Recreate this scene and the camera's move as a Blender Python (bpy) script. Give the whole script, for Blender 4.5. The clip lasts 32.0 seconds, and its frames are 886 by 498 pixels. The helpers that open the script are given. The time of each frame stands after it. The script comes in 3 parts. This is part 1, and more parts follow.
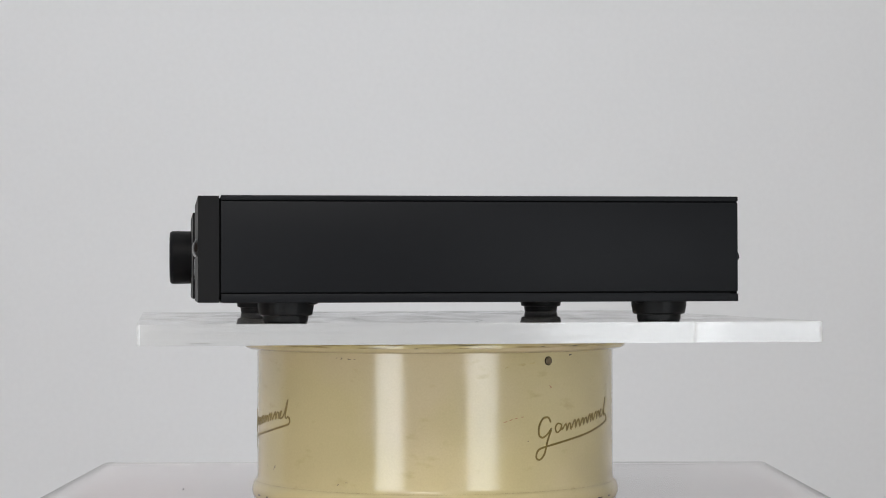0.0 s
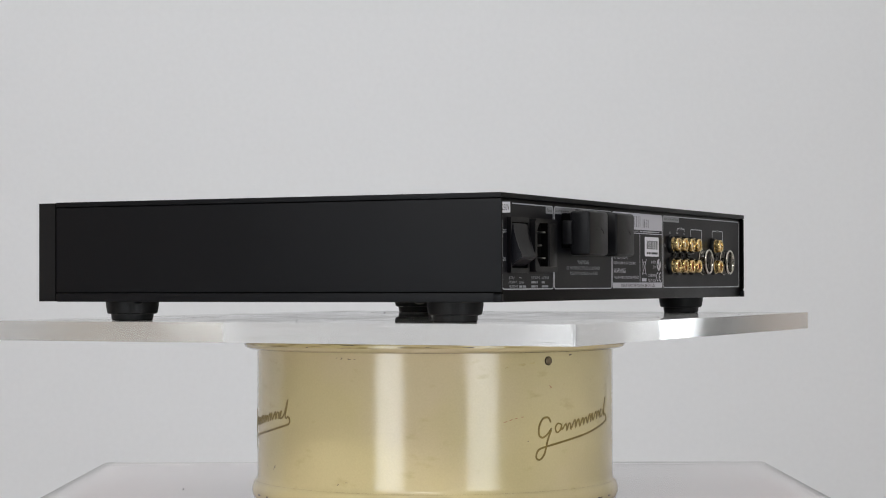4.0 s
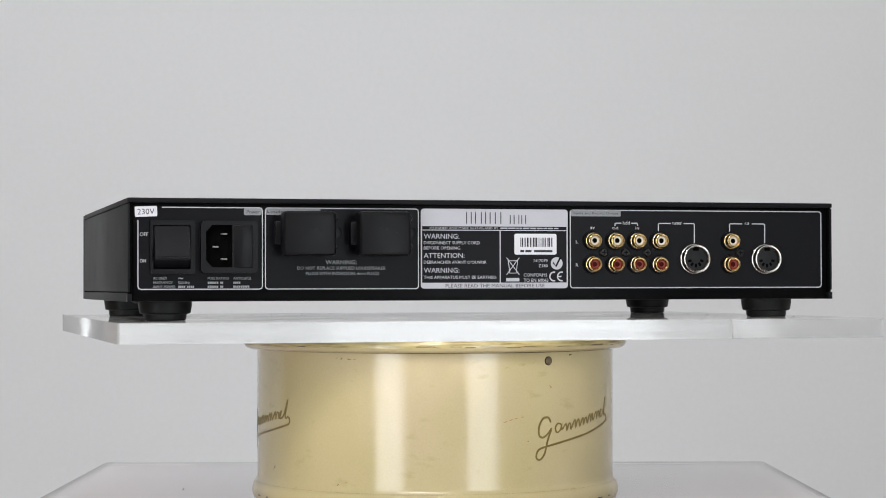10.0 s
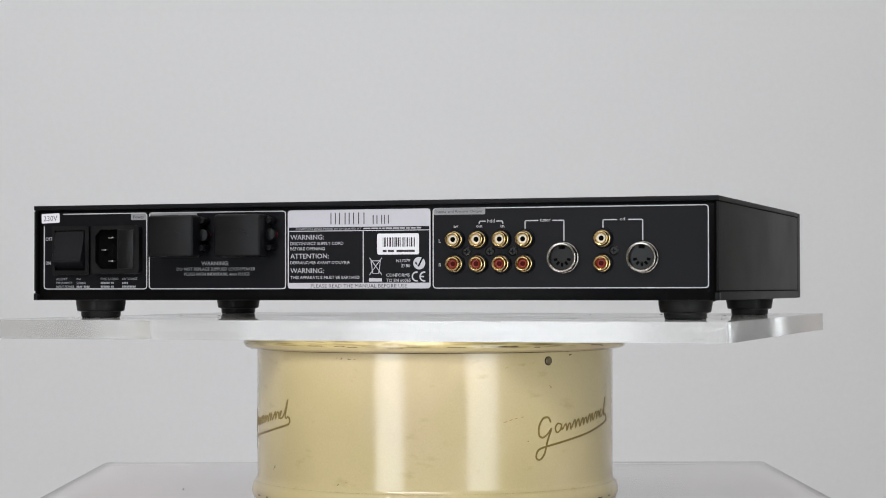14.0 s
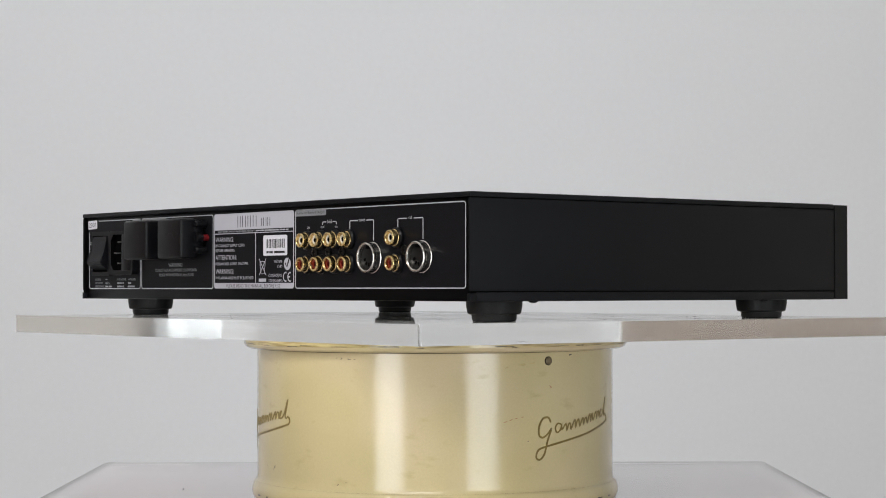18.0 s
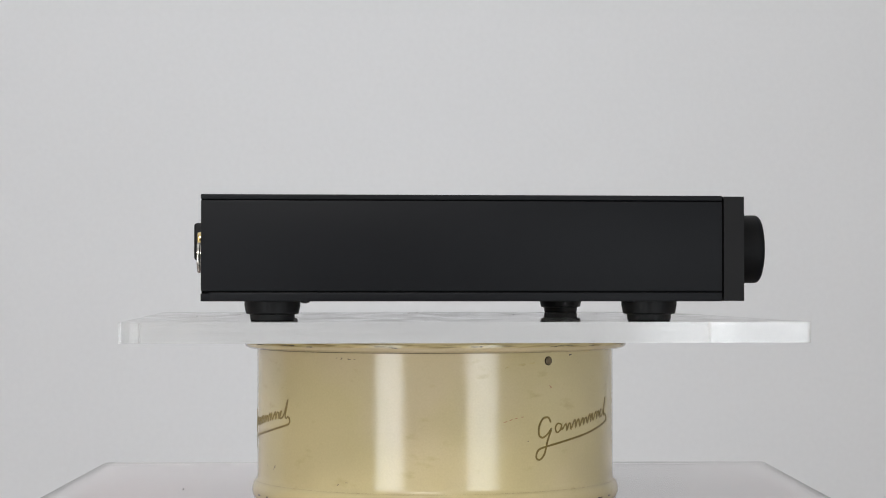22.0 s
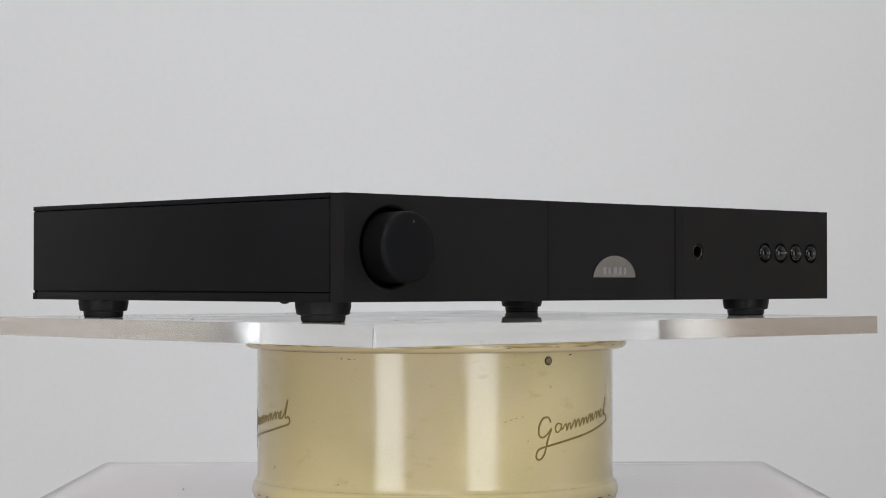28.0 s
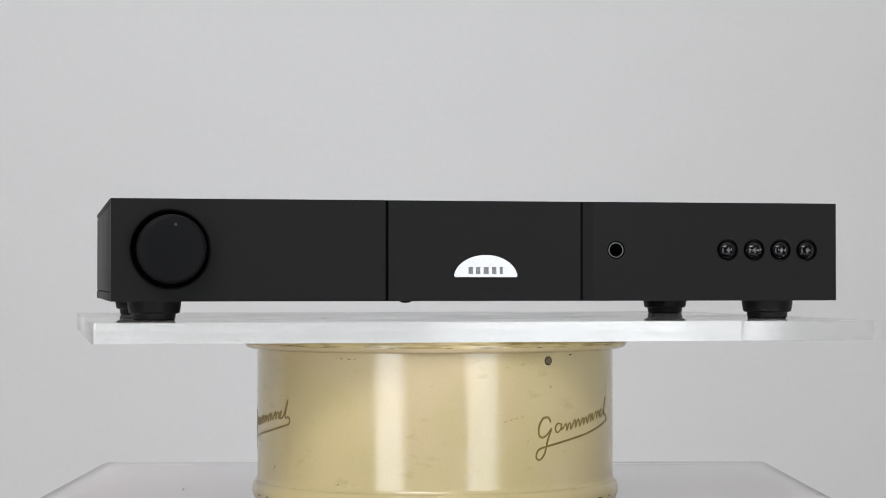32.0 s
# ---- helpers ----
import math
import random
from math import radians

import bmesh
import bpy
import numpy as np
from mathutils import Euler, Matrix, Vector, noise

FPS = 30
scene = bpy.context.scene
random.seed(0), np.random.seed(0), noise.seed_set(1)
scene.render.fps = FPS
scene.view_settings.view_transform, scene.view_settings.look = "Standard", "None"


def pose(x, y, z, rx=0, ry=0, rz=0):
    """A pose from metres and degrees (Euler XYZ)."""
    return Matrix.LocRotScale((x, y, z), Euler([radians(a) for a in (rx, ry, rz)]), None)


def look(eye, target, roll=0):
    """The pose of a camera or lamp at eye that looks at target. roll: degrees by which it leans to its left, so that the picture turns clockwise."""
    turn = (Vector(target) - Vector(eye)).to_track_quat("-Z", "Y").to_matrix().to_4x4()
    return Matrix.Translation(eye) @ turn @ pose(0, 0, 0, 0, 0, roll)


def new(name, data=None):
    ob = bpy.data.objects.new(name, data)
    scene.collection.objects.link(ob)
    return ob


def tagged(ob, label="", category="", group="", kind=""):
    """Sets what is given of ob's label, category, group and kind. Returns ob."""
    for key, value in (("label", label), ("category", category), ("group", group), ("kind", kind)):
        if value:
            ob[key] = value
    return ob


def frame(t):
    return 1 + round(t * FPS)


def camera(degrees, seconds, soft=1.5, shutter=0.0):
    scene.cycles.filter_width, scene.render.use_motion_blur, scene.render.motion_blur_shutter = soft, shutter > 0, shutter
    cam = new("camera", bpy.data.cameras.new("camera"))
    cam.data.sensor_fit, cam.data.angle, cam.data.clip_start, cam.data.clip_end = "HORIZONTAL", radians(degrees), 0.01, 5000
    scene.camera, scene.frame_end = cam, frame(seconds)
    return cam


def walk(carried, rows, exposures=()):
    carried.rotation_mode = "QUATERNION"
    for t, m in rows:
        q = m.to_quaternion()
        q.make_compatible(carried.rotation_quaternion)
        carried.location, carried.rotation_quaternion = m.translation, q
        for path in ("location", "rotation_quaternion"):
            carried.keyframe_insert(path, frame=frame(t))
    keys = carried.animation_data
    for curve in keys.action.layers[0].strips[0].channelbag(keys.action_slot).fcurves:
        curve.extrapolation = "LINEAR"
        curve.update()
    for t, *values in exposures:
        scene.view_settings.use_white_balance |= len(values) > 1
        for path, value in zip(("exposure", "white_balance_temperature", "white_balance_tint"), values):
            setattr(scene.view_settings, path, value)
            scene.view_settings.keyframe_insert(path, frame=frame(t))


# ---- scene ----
# Camera: held still in front of a motor-driven display turntable.
AXIS_Z = 1.1396          # height of the lens above the floor
EYE = (0.0, -1.3384, AXIS_Z)
cam = camera(24.61, 32.0, soft=1.0)
YAW, PITCH = 0.00396, 0.01727
AIM = (EYE[0] + math.sin(YAW), EYE[1] + math.cos(YAW), EYE[2] + math.tan(PITCH))
walk(cam, [(0.0, look(EYE, AIM, -0.068)), (32.0, look(EYE, AIM, -0.068))])

# Heights (metres above the floor)
PLINTH_TOP = 1.0
SHEET_BOTTOM = AXIS_Z - 0.0326
SHEET_TOP = AXIS_Z - 0.0211

# ---- light: two tall softboxes in front of the set, an added overhead fill for the backdrop and a ceiling lamp in front ----
world = bpy.data.worlds.new("world")
scene.world = world
world.use_nodes = True
world.node_tree.nodes["Background"].inputs[0].default_value = (0.80, 0.87, 1.0, 1)
world.node_tree.nodes["Background"].inputs[1].default_value = 0.10
scene.view_settings.exposure = -0.165


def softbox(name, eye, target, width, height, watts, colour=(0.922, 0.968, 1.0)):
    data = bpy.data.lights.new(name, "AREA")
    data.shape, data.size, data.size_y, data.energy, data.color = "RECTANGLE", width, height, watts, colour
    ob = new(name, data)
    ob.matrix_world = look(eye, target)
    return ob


softbox("softbox_light", (-1.12, -2.05, 1.02), (-1.1, 1.0, 0.95), 0.78, 1.8, 21.0)
softbox("softbox_light", (1.12, -2.05, 1.02), (-0.85, 0.3, 0.90), 0.78, 1.8, 18.9)
# Fill added over the backdrop to brighten it; no such lamp is seen.
softbox("unseen_overhead_light", (-0.6, 0.45, 2.74), (-0.6, 0.55, 0.0), 2.6, 1.4, 7.2, (0.945, 0.98, 1.0))
softbox("unseen_overhead_light", (-0.5, -1.95, 2.66), (0.0, -0.1, 1.1), 1.5, 0.24, 33, (1.0, 0.97, 0.945))


# ---- materials ----
def mat(name, colour, rough=0.5, metal=0.0, vary=0.12, grain=40.0, bump=0.0, bump_scale=900.0, coat=0.0,
        spec=0.5, rough_vary=0.08):
    """A surface with colour and gloss that vary at a coarse and a fine scale, and a fine relief."""
    m = bpy.data.materials.new(name)
    m.use_nodes = True
    nt = m.node_tree
    b = nt.nodes["Principled BSDF"]
    b.inputs["Roughness"].default_value = rough
    b.inputs["Metallic"].default_value = metal
    b.inputs["Specular IOR Level"].default_value = spec
    b.inputs["Coat Weight"].default_value = coat
    b.inputs["Coat Roughness"].default_value = 0.06
    co = nt.nodes.new("ShaderNodeTexCoord")
    big = nt.nodes.new("ShaderNodeTexNoise")
    big.inputs["Scale"].default_value, big.inputs["Detail"].default_value = grain, 5
    fine = nt.nodes.new("ShaderNodeTexNoise")
    fine.inputs["Scale"].default_value, fine.inputs["Detail"].default_value = bump_scale, 3
    nt.links.new(co.outputs["Object"], big.inputs["Vector"])
    nt.links.new(co.outputs["Object"], fine.inputs["Vector"])
    mixer = nt.nodes.new("ShaderNodeMath")
    mixer.operation = "ADD"
    nt.links.new(big.outputs["Fac"], mixer.inputs[0])
    nt.links.new(fine.outputs["Fac"], mixer.inputs[1])
    ramp = nt.nodes.new("ShaderNodeMapRange")
    ramp.inputs["From Min"].default_value, ramp.inputs["From Max"].default_value = 0.6, 1.4
    ramp.inputs["To Min"].default_value, ramp.inputs["To Max"].default_value = 1 - vary, 1 + vary
    nt.links.new(mixer.outputs[0], ramp.inputs["Value"])
    mul = nt.nodes.new("ShaderNodeVectorMath")
    mul.operation = "SCALE"
    mul.inputs[0].default_value = colour
    nt.links.new(ramp.outputs[0], mul.inputs["Scale"])
    nt.links.new(mul.outputs[0], b.inputs["Base Color"])
    rr = nt.nodes.new("ShaderNodeMapRange")
    rr.inputs["From Min"].default_value, rr.inputs["From Max"].default_value = 0.3, 0.7
    rr.inputs["To Min"].default_value, rr.inputs["To Max"].default_value = max(0.0, rough - rough_vary), min(1.0, rough + rough_vary)
    nt.links.new(big.outputs["Fac"], rr.inputs["Value"])
    nt.links.new(rr.outputs[0], b.inputs["Roughness"])
    if bump:
        bp = nt.nodes.new("ShaderNodeBump")
        bp.inputs["Strength"].default_value, bp.inputs["Distance"].default_value = bump, 0.0004
        nt.links.new(fine.outputs["Fac"], bp.inputs["Height"])
        nt.links.new(bp.outputs[0], b.inputs["Normal"])
    return m


COVER = mat("black_powder_coat", (0.0046, 0.0050, 0.0063), 0.50, vary=0.10, grain=25, rough_vary=0.03, bump=0.12, bump_scale=2600, spec=0.16)
PLATE = mat("black_anodised_front", (0.0094, 0.0092, 0.0096), 0.48, vary=0.07, grain=20, rough_vary=0.03, bump=0.10, bump_scale=3200, spec=0.13)
REAR = mat("black_printed_steel", (0.0017, 0.0017, 0.0021), 0.33, vary=0.10, grain=30, rough_vary=0.03, bump=0.05, bump_scale=2400, spec=0.085)
FIELD = mat("dark_grey_printed_field", (0.0062, 0.0063, 0.0080), 0.33, vary=0.10, grain=30, rough_vary=0.03, bump=0.05, bump_scale=2400, spec=0.085)
# Near-black puts shade into gaps, wells and bores; also dirt specks and foot pads.
DARK = mat("black_gap_shade_and_dirt", (0.0015, 0.0015, 0.0015), 0.9, vary=0.05, spec=0.05)
PLASTIC = mat("black_moulded_plastic", (0.0033, 0.0033, 0.0042), 0.38, vary=0.10, grain=60, bump=0.08, bump_scale=1800, spec=0.2)
ROCKER = mat("satin_black_rocker", (0.0062, 0.0062, 0.0082), 0.36, vary=0.08, grain=60, spec=0.22)
FACE = mat("black_socket_face", (0.0032, 0.0032, 0.0036), 0.4, vary=0.1, spec=0.25)
SCREW = mat("black_oxide_screw", (0.0025, 0.0025, 0.0025), 0.30, vary=0.2, grain=300, spec=0.25)
RUBBER = mat("black_rubber", (0.005, 0.005, 0.0055), 0.50, vary=0.15, grain=90, bump=0.15, bump_scale=1500, spec=0.25)
SKIRT = mat("satin_black_skirt", (0.0030, 0.0030, 0.0034), 0.50, vary=0.08, grain=30, spec=0.12)
KNOB = mat("soft_black_knob", (0.0072, 0.0074, 0.0086), 0.45, vary=0.08, grain=30, bump=0.10, bump_scale=2800, spec=0.06)
GLOSS = mat("gloss_black_button", (0.003, 0.003, 0.004), 0.05, vary=0.02, rough_vary=0.02, spec=0.4)
INK = mat("white_print", (0.49, 0.50, 0.53), 0.55, vary=0.05, grain=200)
GREYINK = mat("grey_print", (0.42, 0.43, 0.45), 0.55, vary=0.05, grain=200)
TAB = mat("grey_printed_tab", (0.24, 0.245, 0.26), 0.5, vary=0.05, grain=60)
MARKINK = mat("matt_grey_etching", (0.20, 0.20, 0.21), 0.5, vary=0.05, grain=200)
SMALLINK = mat("thin_grey_print", (0.30, 0.31, 0.33), 0.55, vary=0.08, grain=200)
LABEL = mat("pale_silver_label", (0.48, 0.475, 0.525), 0.42, vary=0.04, grain=60)
STICKER = mat("white_paper_sticker", (0.72, 0.71, 0.76), 0.5, vary=0.03, grain=80)
BLACKINK = mat("black_print", (0.012, 0.012, 0.014), 0.55, vary=0.05)
GOLD = mat("gold_plate", (0.66, 0.50, 0.24), 0.24, 1.0, vary=0.10, grain=300, rough_vary=0.06)
NICKEL = mat("nickel_plate", (0.52, 0.50, 0.46), 0.22, 1.0, vary=0.10, grain=300, rough_vary=0.06)
PRONG = mat("dull_inlet_prong", (0.26, 0.26, 0.25), 0.4, 1.0, vary=0.1)
JACK = mat("dark_nickel_ring", (0.08, 0.08, 0.08), 0.35, 1.0, vary=0.1)
BADGE = mat("polished_silver_badge", (0.27, 0.267, 0.275), 0.08, 1.0, vary=0.07, grain=120, rough_vary=0.03)
WHITE_PIN = mat("white_socket_insert", (0.76, 0.70, 0.60), 0.4, vary=0.04)
RED_PIN = mat("red_socket_insert", (0.20, 0.013, 0.005), 0.35, vary=0.08)
RED_BORE = mat("dark_red_bore", (0.050, 0.004, 0.003), 0.6, vary=0.08, spec=0.1)
RED_POST = mat("red_binding_post", (0.12, 0.004, 0.006), 0.3, vary=0.1)
SCRIPT = mat("olive_gold_script", (0.215, 0.155, 0.040), 0.45, vary=0.10, grain=200)
CHIP = mat("chipped_bare_metal", (0.045, 0.035, 0.022), 0.6, vary=0.3, grain=200)
RUST = mat("rust_red_scratch", (0.30, 0.075, 0.030), 0.6, vary=0.3, grain=300)
SMUDGE = mat("grey_grime", (0.42, 0.34, 0.15), 0.4, vary=0.2, grain=200)
NICK = mat("grey_saw_nick", (0.30, 0.29, 0.28), 0.6, vary=0.3, grain=300)
BRASS = mat("dull_bronze_screw", (0.20, 0.16, 0.10), 0.4, 0.7, vary=0.25, grain=400)
PEDESTAL = mat("mauve_grey_pedestal", (0.37, 0.255, 0.258), 0.55, vary=0.05, grain=7)
BORDER = mat("pale_mauve_border", (0.66, 0.58, 0.60), 0.55, vary=0.05, grain=7)
WALL = mat("white_backdrop_paper", (0.782, 0.797, 0.822), 0.85, vary=0.02, grain=1.3, bump=0.03, bump_scale=120)
DIM = mat("dim_side_wall", (0.36, 0.268, 0.200), 0.8, vary=0.10, grain=2.5)
REARWALL = mat("dark_wall_behind_camera", (0.22, 0.20, 0.185), 0.8, vary=0.10, grain=2.5)
SIDE = mat("warm_pale_side_wall", (0.78, 0.73, 0.66), 0.8, vary=0.10, grain=2.5)
GLOOM = mat("unseen_dark_wall", (0.018, 0.016, 0.015), 0.8, vary=0.10, grain=2.5)
FLOOR = mat("white_bounce_floor", (0.80, 0.79, 0.78), 0.6, vary=0.12, grain=3)
CEIL = mat("white_ceiling", (0.80, 0.80, 0.80), 0.9, vary=0.03, grain=2)


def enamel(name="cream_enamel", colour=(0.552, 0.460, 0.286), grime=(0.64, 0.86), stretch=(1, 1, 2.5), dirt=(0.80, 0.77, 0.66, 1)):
    """Old cream gloss enamel: brushed ripple, orange peel, patches of yellower tone and faint grime."""
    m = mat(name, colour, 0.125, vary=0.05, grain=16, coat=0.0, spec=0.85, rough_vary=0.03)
    nt = m.node_tree
    b = nt.nodes["Principled BSDF"]
    co = nt.nodes.new("ShaderNodeTexCoord")

    def noise(scale, detail, stretch=(1, 1, 1), shift=(0, 0, 0)):
        mp = nt.nodes.new("ShaderNodeMapping")
        mp.inputs["Scale"].default_value, mp.inputs["Location"].default_value = stretch, shift
        n = nt.nodes.new("ShaderNodeTexNoise")
        n.inputs["Scale"].default_value, n.inputs["Detail"].default_value = scale, detail
        nt.links.new(co.outputs["Object"], mp.inputs["Vector"])
        nt.links.new(mp.outputs[0], n.inputs["Vector"])
        return n

    def spread(n, a, c, low, high):
        r = nt.nodes.new("ShaderNodeMapRange")
        for key, v in (("From Min", a), ("From Max", c), ("To Min", low), ("To Max", high)):
            r.inputs[key].default_value = v
        nt.links.new(n.outputs["Fac"], r.inputs["Value"])
        return r

    def tint(source, factor, colour):
        mx = nt.nodes.new("ShaderNodeMix")
        mx.data_type, mx.blend_type = "RGBA", "MULTIPLY"
        nt.links.new(factor.outputs[0], mx.inputs["Factor"])
        nt.links.new(source, mx.inputs["A"])
        mx.inputs["B"].default_value = colour
        return mx.outputs["Result"]

    base = b.inputs["Base Color"].links[0].from_socket
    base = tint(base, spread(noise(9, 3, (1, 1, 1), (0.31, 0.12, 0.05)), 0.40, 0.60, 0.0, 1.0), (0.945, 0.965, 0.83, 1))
    base = tint(base, spread(noise(55, 6, stretch), grime[0], grime[1], 0.0, 1.0), dirt)
    nt.links.new(base, b.inputs["Base Color"])
    peel, brush = noise(760, 2), noise(400, 3, (1.0, 1.0, 0.7))
    mixer = nt.nodes.new("ShaderNodeMath")
    mixer.operation = "ADD"
    nt.links.new(peel.outputs["Fac"], mixer.inputs[0])
    nt.links.new(brush.outputs["Fac"], mixer.inputs[1])
    bp = nt.nodes.new("ShaderNodeBump")
    bp.inputs["Strength"].default_value, bp.inputs["Distance"].default_value = 0.12, 0.0004
    nt.links.new(mixer.outputs[0], bp.inputs["Height"])
    nt.links.new(bp.outputs[0], b.inputs["Normal"])
    return m


def acrylic(name, tint=(0.985, 0.99, 0.985, 1)):
    """Clear cast acrylic."""
    m = bpy.data.materials.new(name)
    m.use_nodes = True
    b = m.node_tree.nodes["Principled BSDF"]
    b.inputs["Base Color"].default_value = tint
    b.inputs["Roughness"].default_value = 0.0
    b.inputs["IOR"].default_value = 1.49
    b.inputs["Transmission Weight"].default_value = 1.0
    return m


def sawn_acrylic():
    """The same acrylic with the shallow lengthwise ripples that a saw leaves."""
    m = acrylic("sawn_acrylic_edge")
    m.node_tree.nodes["Principled BSDF"].inputs["Roughness"].default_value = 0.085
    nt = m.node_tree
    co, mp, n = nt.nodes.new("ShaderNodeTexCoord"), nt.nodes.new("ShaderNodeMapping"), nt.nodes.new("ShaderNodeTexNoise")
    mp.inputs["Scale"].default_value = (1, 1, 14)
    n.inputs["Scale"].default_value, n.inputs["Detail"].default_value = 26, 4
    bp = nt.nodes.new("ShaderNodeBump")
    bp.inputs["Strength"].default_value, bp.inputs["Distance"].default_value = 0.012, 0.0005
    nt.links.new(co.outputs["Object"], mp.inputs["Vector"])
    nt.links.new(mp.outputs[0], n.inputs["Vector"])
    nt.links.new(n.outputs["Fac"], bp.inputs["Height"])
    nt.links.new(bp.outputs[0], nt.nodes["Principled BSDF"].inputs["Normal"])
    return m


def film(name, low, high, colour, scale, stretch=(1, 1, 1), gloss=0.0):
    """A thin, mostly clear film of saw marks or dust that scatters a share of the light between low and high."""
    m = bpy.data.materials.new(name)
    m.use_nodes = True
    nt = m.node_tree
    nt.nodes.remove(nt.nodes["Principled BSDF"])
    out = nt.nodes["Material Output"]
    clear = nt.nodes.new("ShaderNodeBsdfTransparent")
    d = nt.nodes.new("ShaderNodeBsdfDiffuse")
    t = nt.nodes.new("ShaderNodeBsdfTranslucent")
    d.inputs["Color"].default_value = t.inputs["Color"].default_value = colour
    both = nt.nodes.new("ShaderNodeMixShader")
    both.inputs[0].default_value = 0.4
    nt.links.new(d.outputs[0], both.inputs[1])
    nt.links.new(t.outputs[0], both.inputs[2])
    mx = nt.nodes.new("ShaderNodeMixShader")
    co = nt.nodes.new("ShaderNodeTexCoord")
    mp = nt.nodes.new("ShaderNodeMapping")
    mp.inputs["Scale"].default_value = stretch
    n = nt.nodes.new("ShaderNodeTexNoise")
    n.inputs["Scale"].default_value, n.inputs["Detail"].default_value = scale, 6
    r = nt.nodes.new("ShaderNodeMapRange")
    r.inputs["From Min"].default_value, r.inputs["From Max"].default_value = 0.40, 0.66
    r.inputs["To Min"].default_value, r.inputs["To Max"].default_value = low, high
    nt.links.new(co.outputs["Object"], mp.inputs["Vector"])
    nt.links.new(mp.outputs[0], n.inputs["Vector"])
    nt.links.new(n.outputs["Fac"], r.inputs["Value"])
    nt.links.new(r.outputs[0], mx.inputs[0])
    nt.links.new(clear.outputs[0], mx.inputs[1])
    nt.links.new(both.outputs[0], mx.inputs[2])
    sheen = nt.nodes.new("ShaderNodeBsdfGlossy")
    sheen.inputs["Roughness"].default_value = 0.16
    top = nt.nodes.new("ShaderNodeMixShader")
    top.inputs[0].default_value = gloss
    nt.links.new(mx.outputs[0], top.inputs[1])
    nt.links.new(sheen.outputs[0], top.inputs[2])
    nt.links.new(top.outputs[0], out.inputs["Surface"])
    return m


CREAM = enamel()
# Rim enamel with stronger, streakier olive mottling than the drum's.
RIM_ENAMEL = enamel("streaked_rim_enamel", (0.58, 0.47, 0.25), (0.46, 0.70), (1, 1, 14), (0.42, 0.37, 0.26, 1))
CLEAR = acrylic("clear_acrylic")
SAWN_CLEAR = sawn_acrylic()
SAWN = film("sawn_edge_haze", 0.07, 0.17, (0.985, 0.98, 0.965, 1), 9, (1, 1, 30), 0.055)
DUSTY = film("dust_film", 0.05, 0.20, (0.74, 0.74, 0.73, 1), 14, (1, 3, 1))


# ---- mesh helpers (millimetres in, metres out) ----
MM = 0.001
FRONT = Matrix(((1, 0, 0, 0), (0, 0, -1, 0), (0, 1, 0, 0), (0, 0, 0, 1)))    # x right, y up, z out of the front
BACK = Matrix(((-1, 0, 0, 0), (0, 0, 1, 0), (0, 1, 0, 0), (0, 0, 0, 1)))     # the same, seen from behind


def part(name, bm, material, parent, label="", smooth=24):
    me = bpy.data.meshes.new(name)
    bmesh.ops.recalc_face_normals(bm, faces=bm.faces)
    bm.to_mesh(me)
    bm.free()
    for m in (material if isinstance(material, (list, tuple)) else (material,)):
        me.materials.append(m)
    me.shade_smooth()
    me.set_sharp_from_angle(angle=radians(smooth))
    ob = new(name, me)
    ob.parent = parent
    if label:
        tagged(ob, label)
    return ob


def moved(bm, m):
    bmesh.ops.transform(bm, matrix=m, verts=bm.verts)
    return bm


def scaled(bm):
    bmesh.ops.scale(bm, vec=(MM, MM, MM), verts=bm.verts)
    return bm


def box(x0, x1, y0, y1, z0, z1, bevel=0.0, segments=2, bm=None):
    bm2 = bmesh.new()
    bmesh.ops.create_cube(bm2, size=1)
    bmesh.ops.scale(bm2, vec=(abs(x1 - x0), abs(y1 - y0), abs(z1 - z0)), verts=bm2.verts)
    bmesh.ops.translate(bm2, vec=((x0 + x1) / 2, (y0 + y1) / 2, (z0 + z1) / 2), verts=bm2.verts)
    if bevel:
        bmesh.ops.bevel(bm2, geom=list(bm2.edges), offset=bevel, segments=segments, profile=0.5, affect="EDGES")
    if bm is None:
        return bm2
    return joined(bm, bm2)


def joined(bm, other):
    me = bpy.data.meshes.new("piece")
    other.to_mesh(me)
    other.free()
    bm.from_mesh(me)
    bpy.data.meshes.remove(me)
    return bm


def lathe(profile, n=48, cap=True):
    """A turned shape about z from (radius, height) pairs."""
    bm = bmesh.new()
    rings = []
    for r, z in profile:
        rings.append([bm.verts.new((r * math.cos(2 * math.pi * i / n), r * math.sin(2 * math.pi * i / n), z)) for i in range(n)])
    for a, b in zip(rings, rings[1:]):
        for i in range(n):
            bm.faces.new((a[i], a[(i + 1) % n], b[(i + 1) % n], b[i]))
    if cap:
        bm.faces.new(list(reversed(rings[0])))
        bm.faces.new(rings[-1])
    return bm


def circle(x, y, r, n=40):
    return [(x + r * math.cos(2 * math.pi * i / n), y + r * math.sin(2 * math.pi * i / n)) for i in range(n)]


def rounded(x0, x1, y0, y1, r, n=6):
    pts = []
    for cx, cy, a in ((x1 - r, y1 - r, 0), (x0 + r, y1 - r, 90), (x0 + r, y0 + r, 180), (x1 - r, y0 + r, 270)):
        for i in range(n + 1):
            t = radians(a + 90 * i / n)
            pts.append((cx + r * math.cos(t), cy + r * math.sin(t)))
    return pts


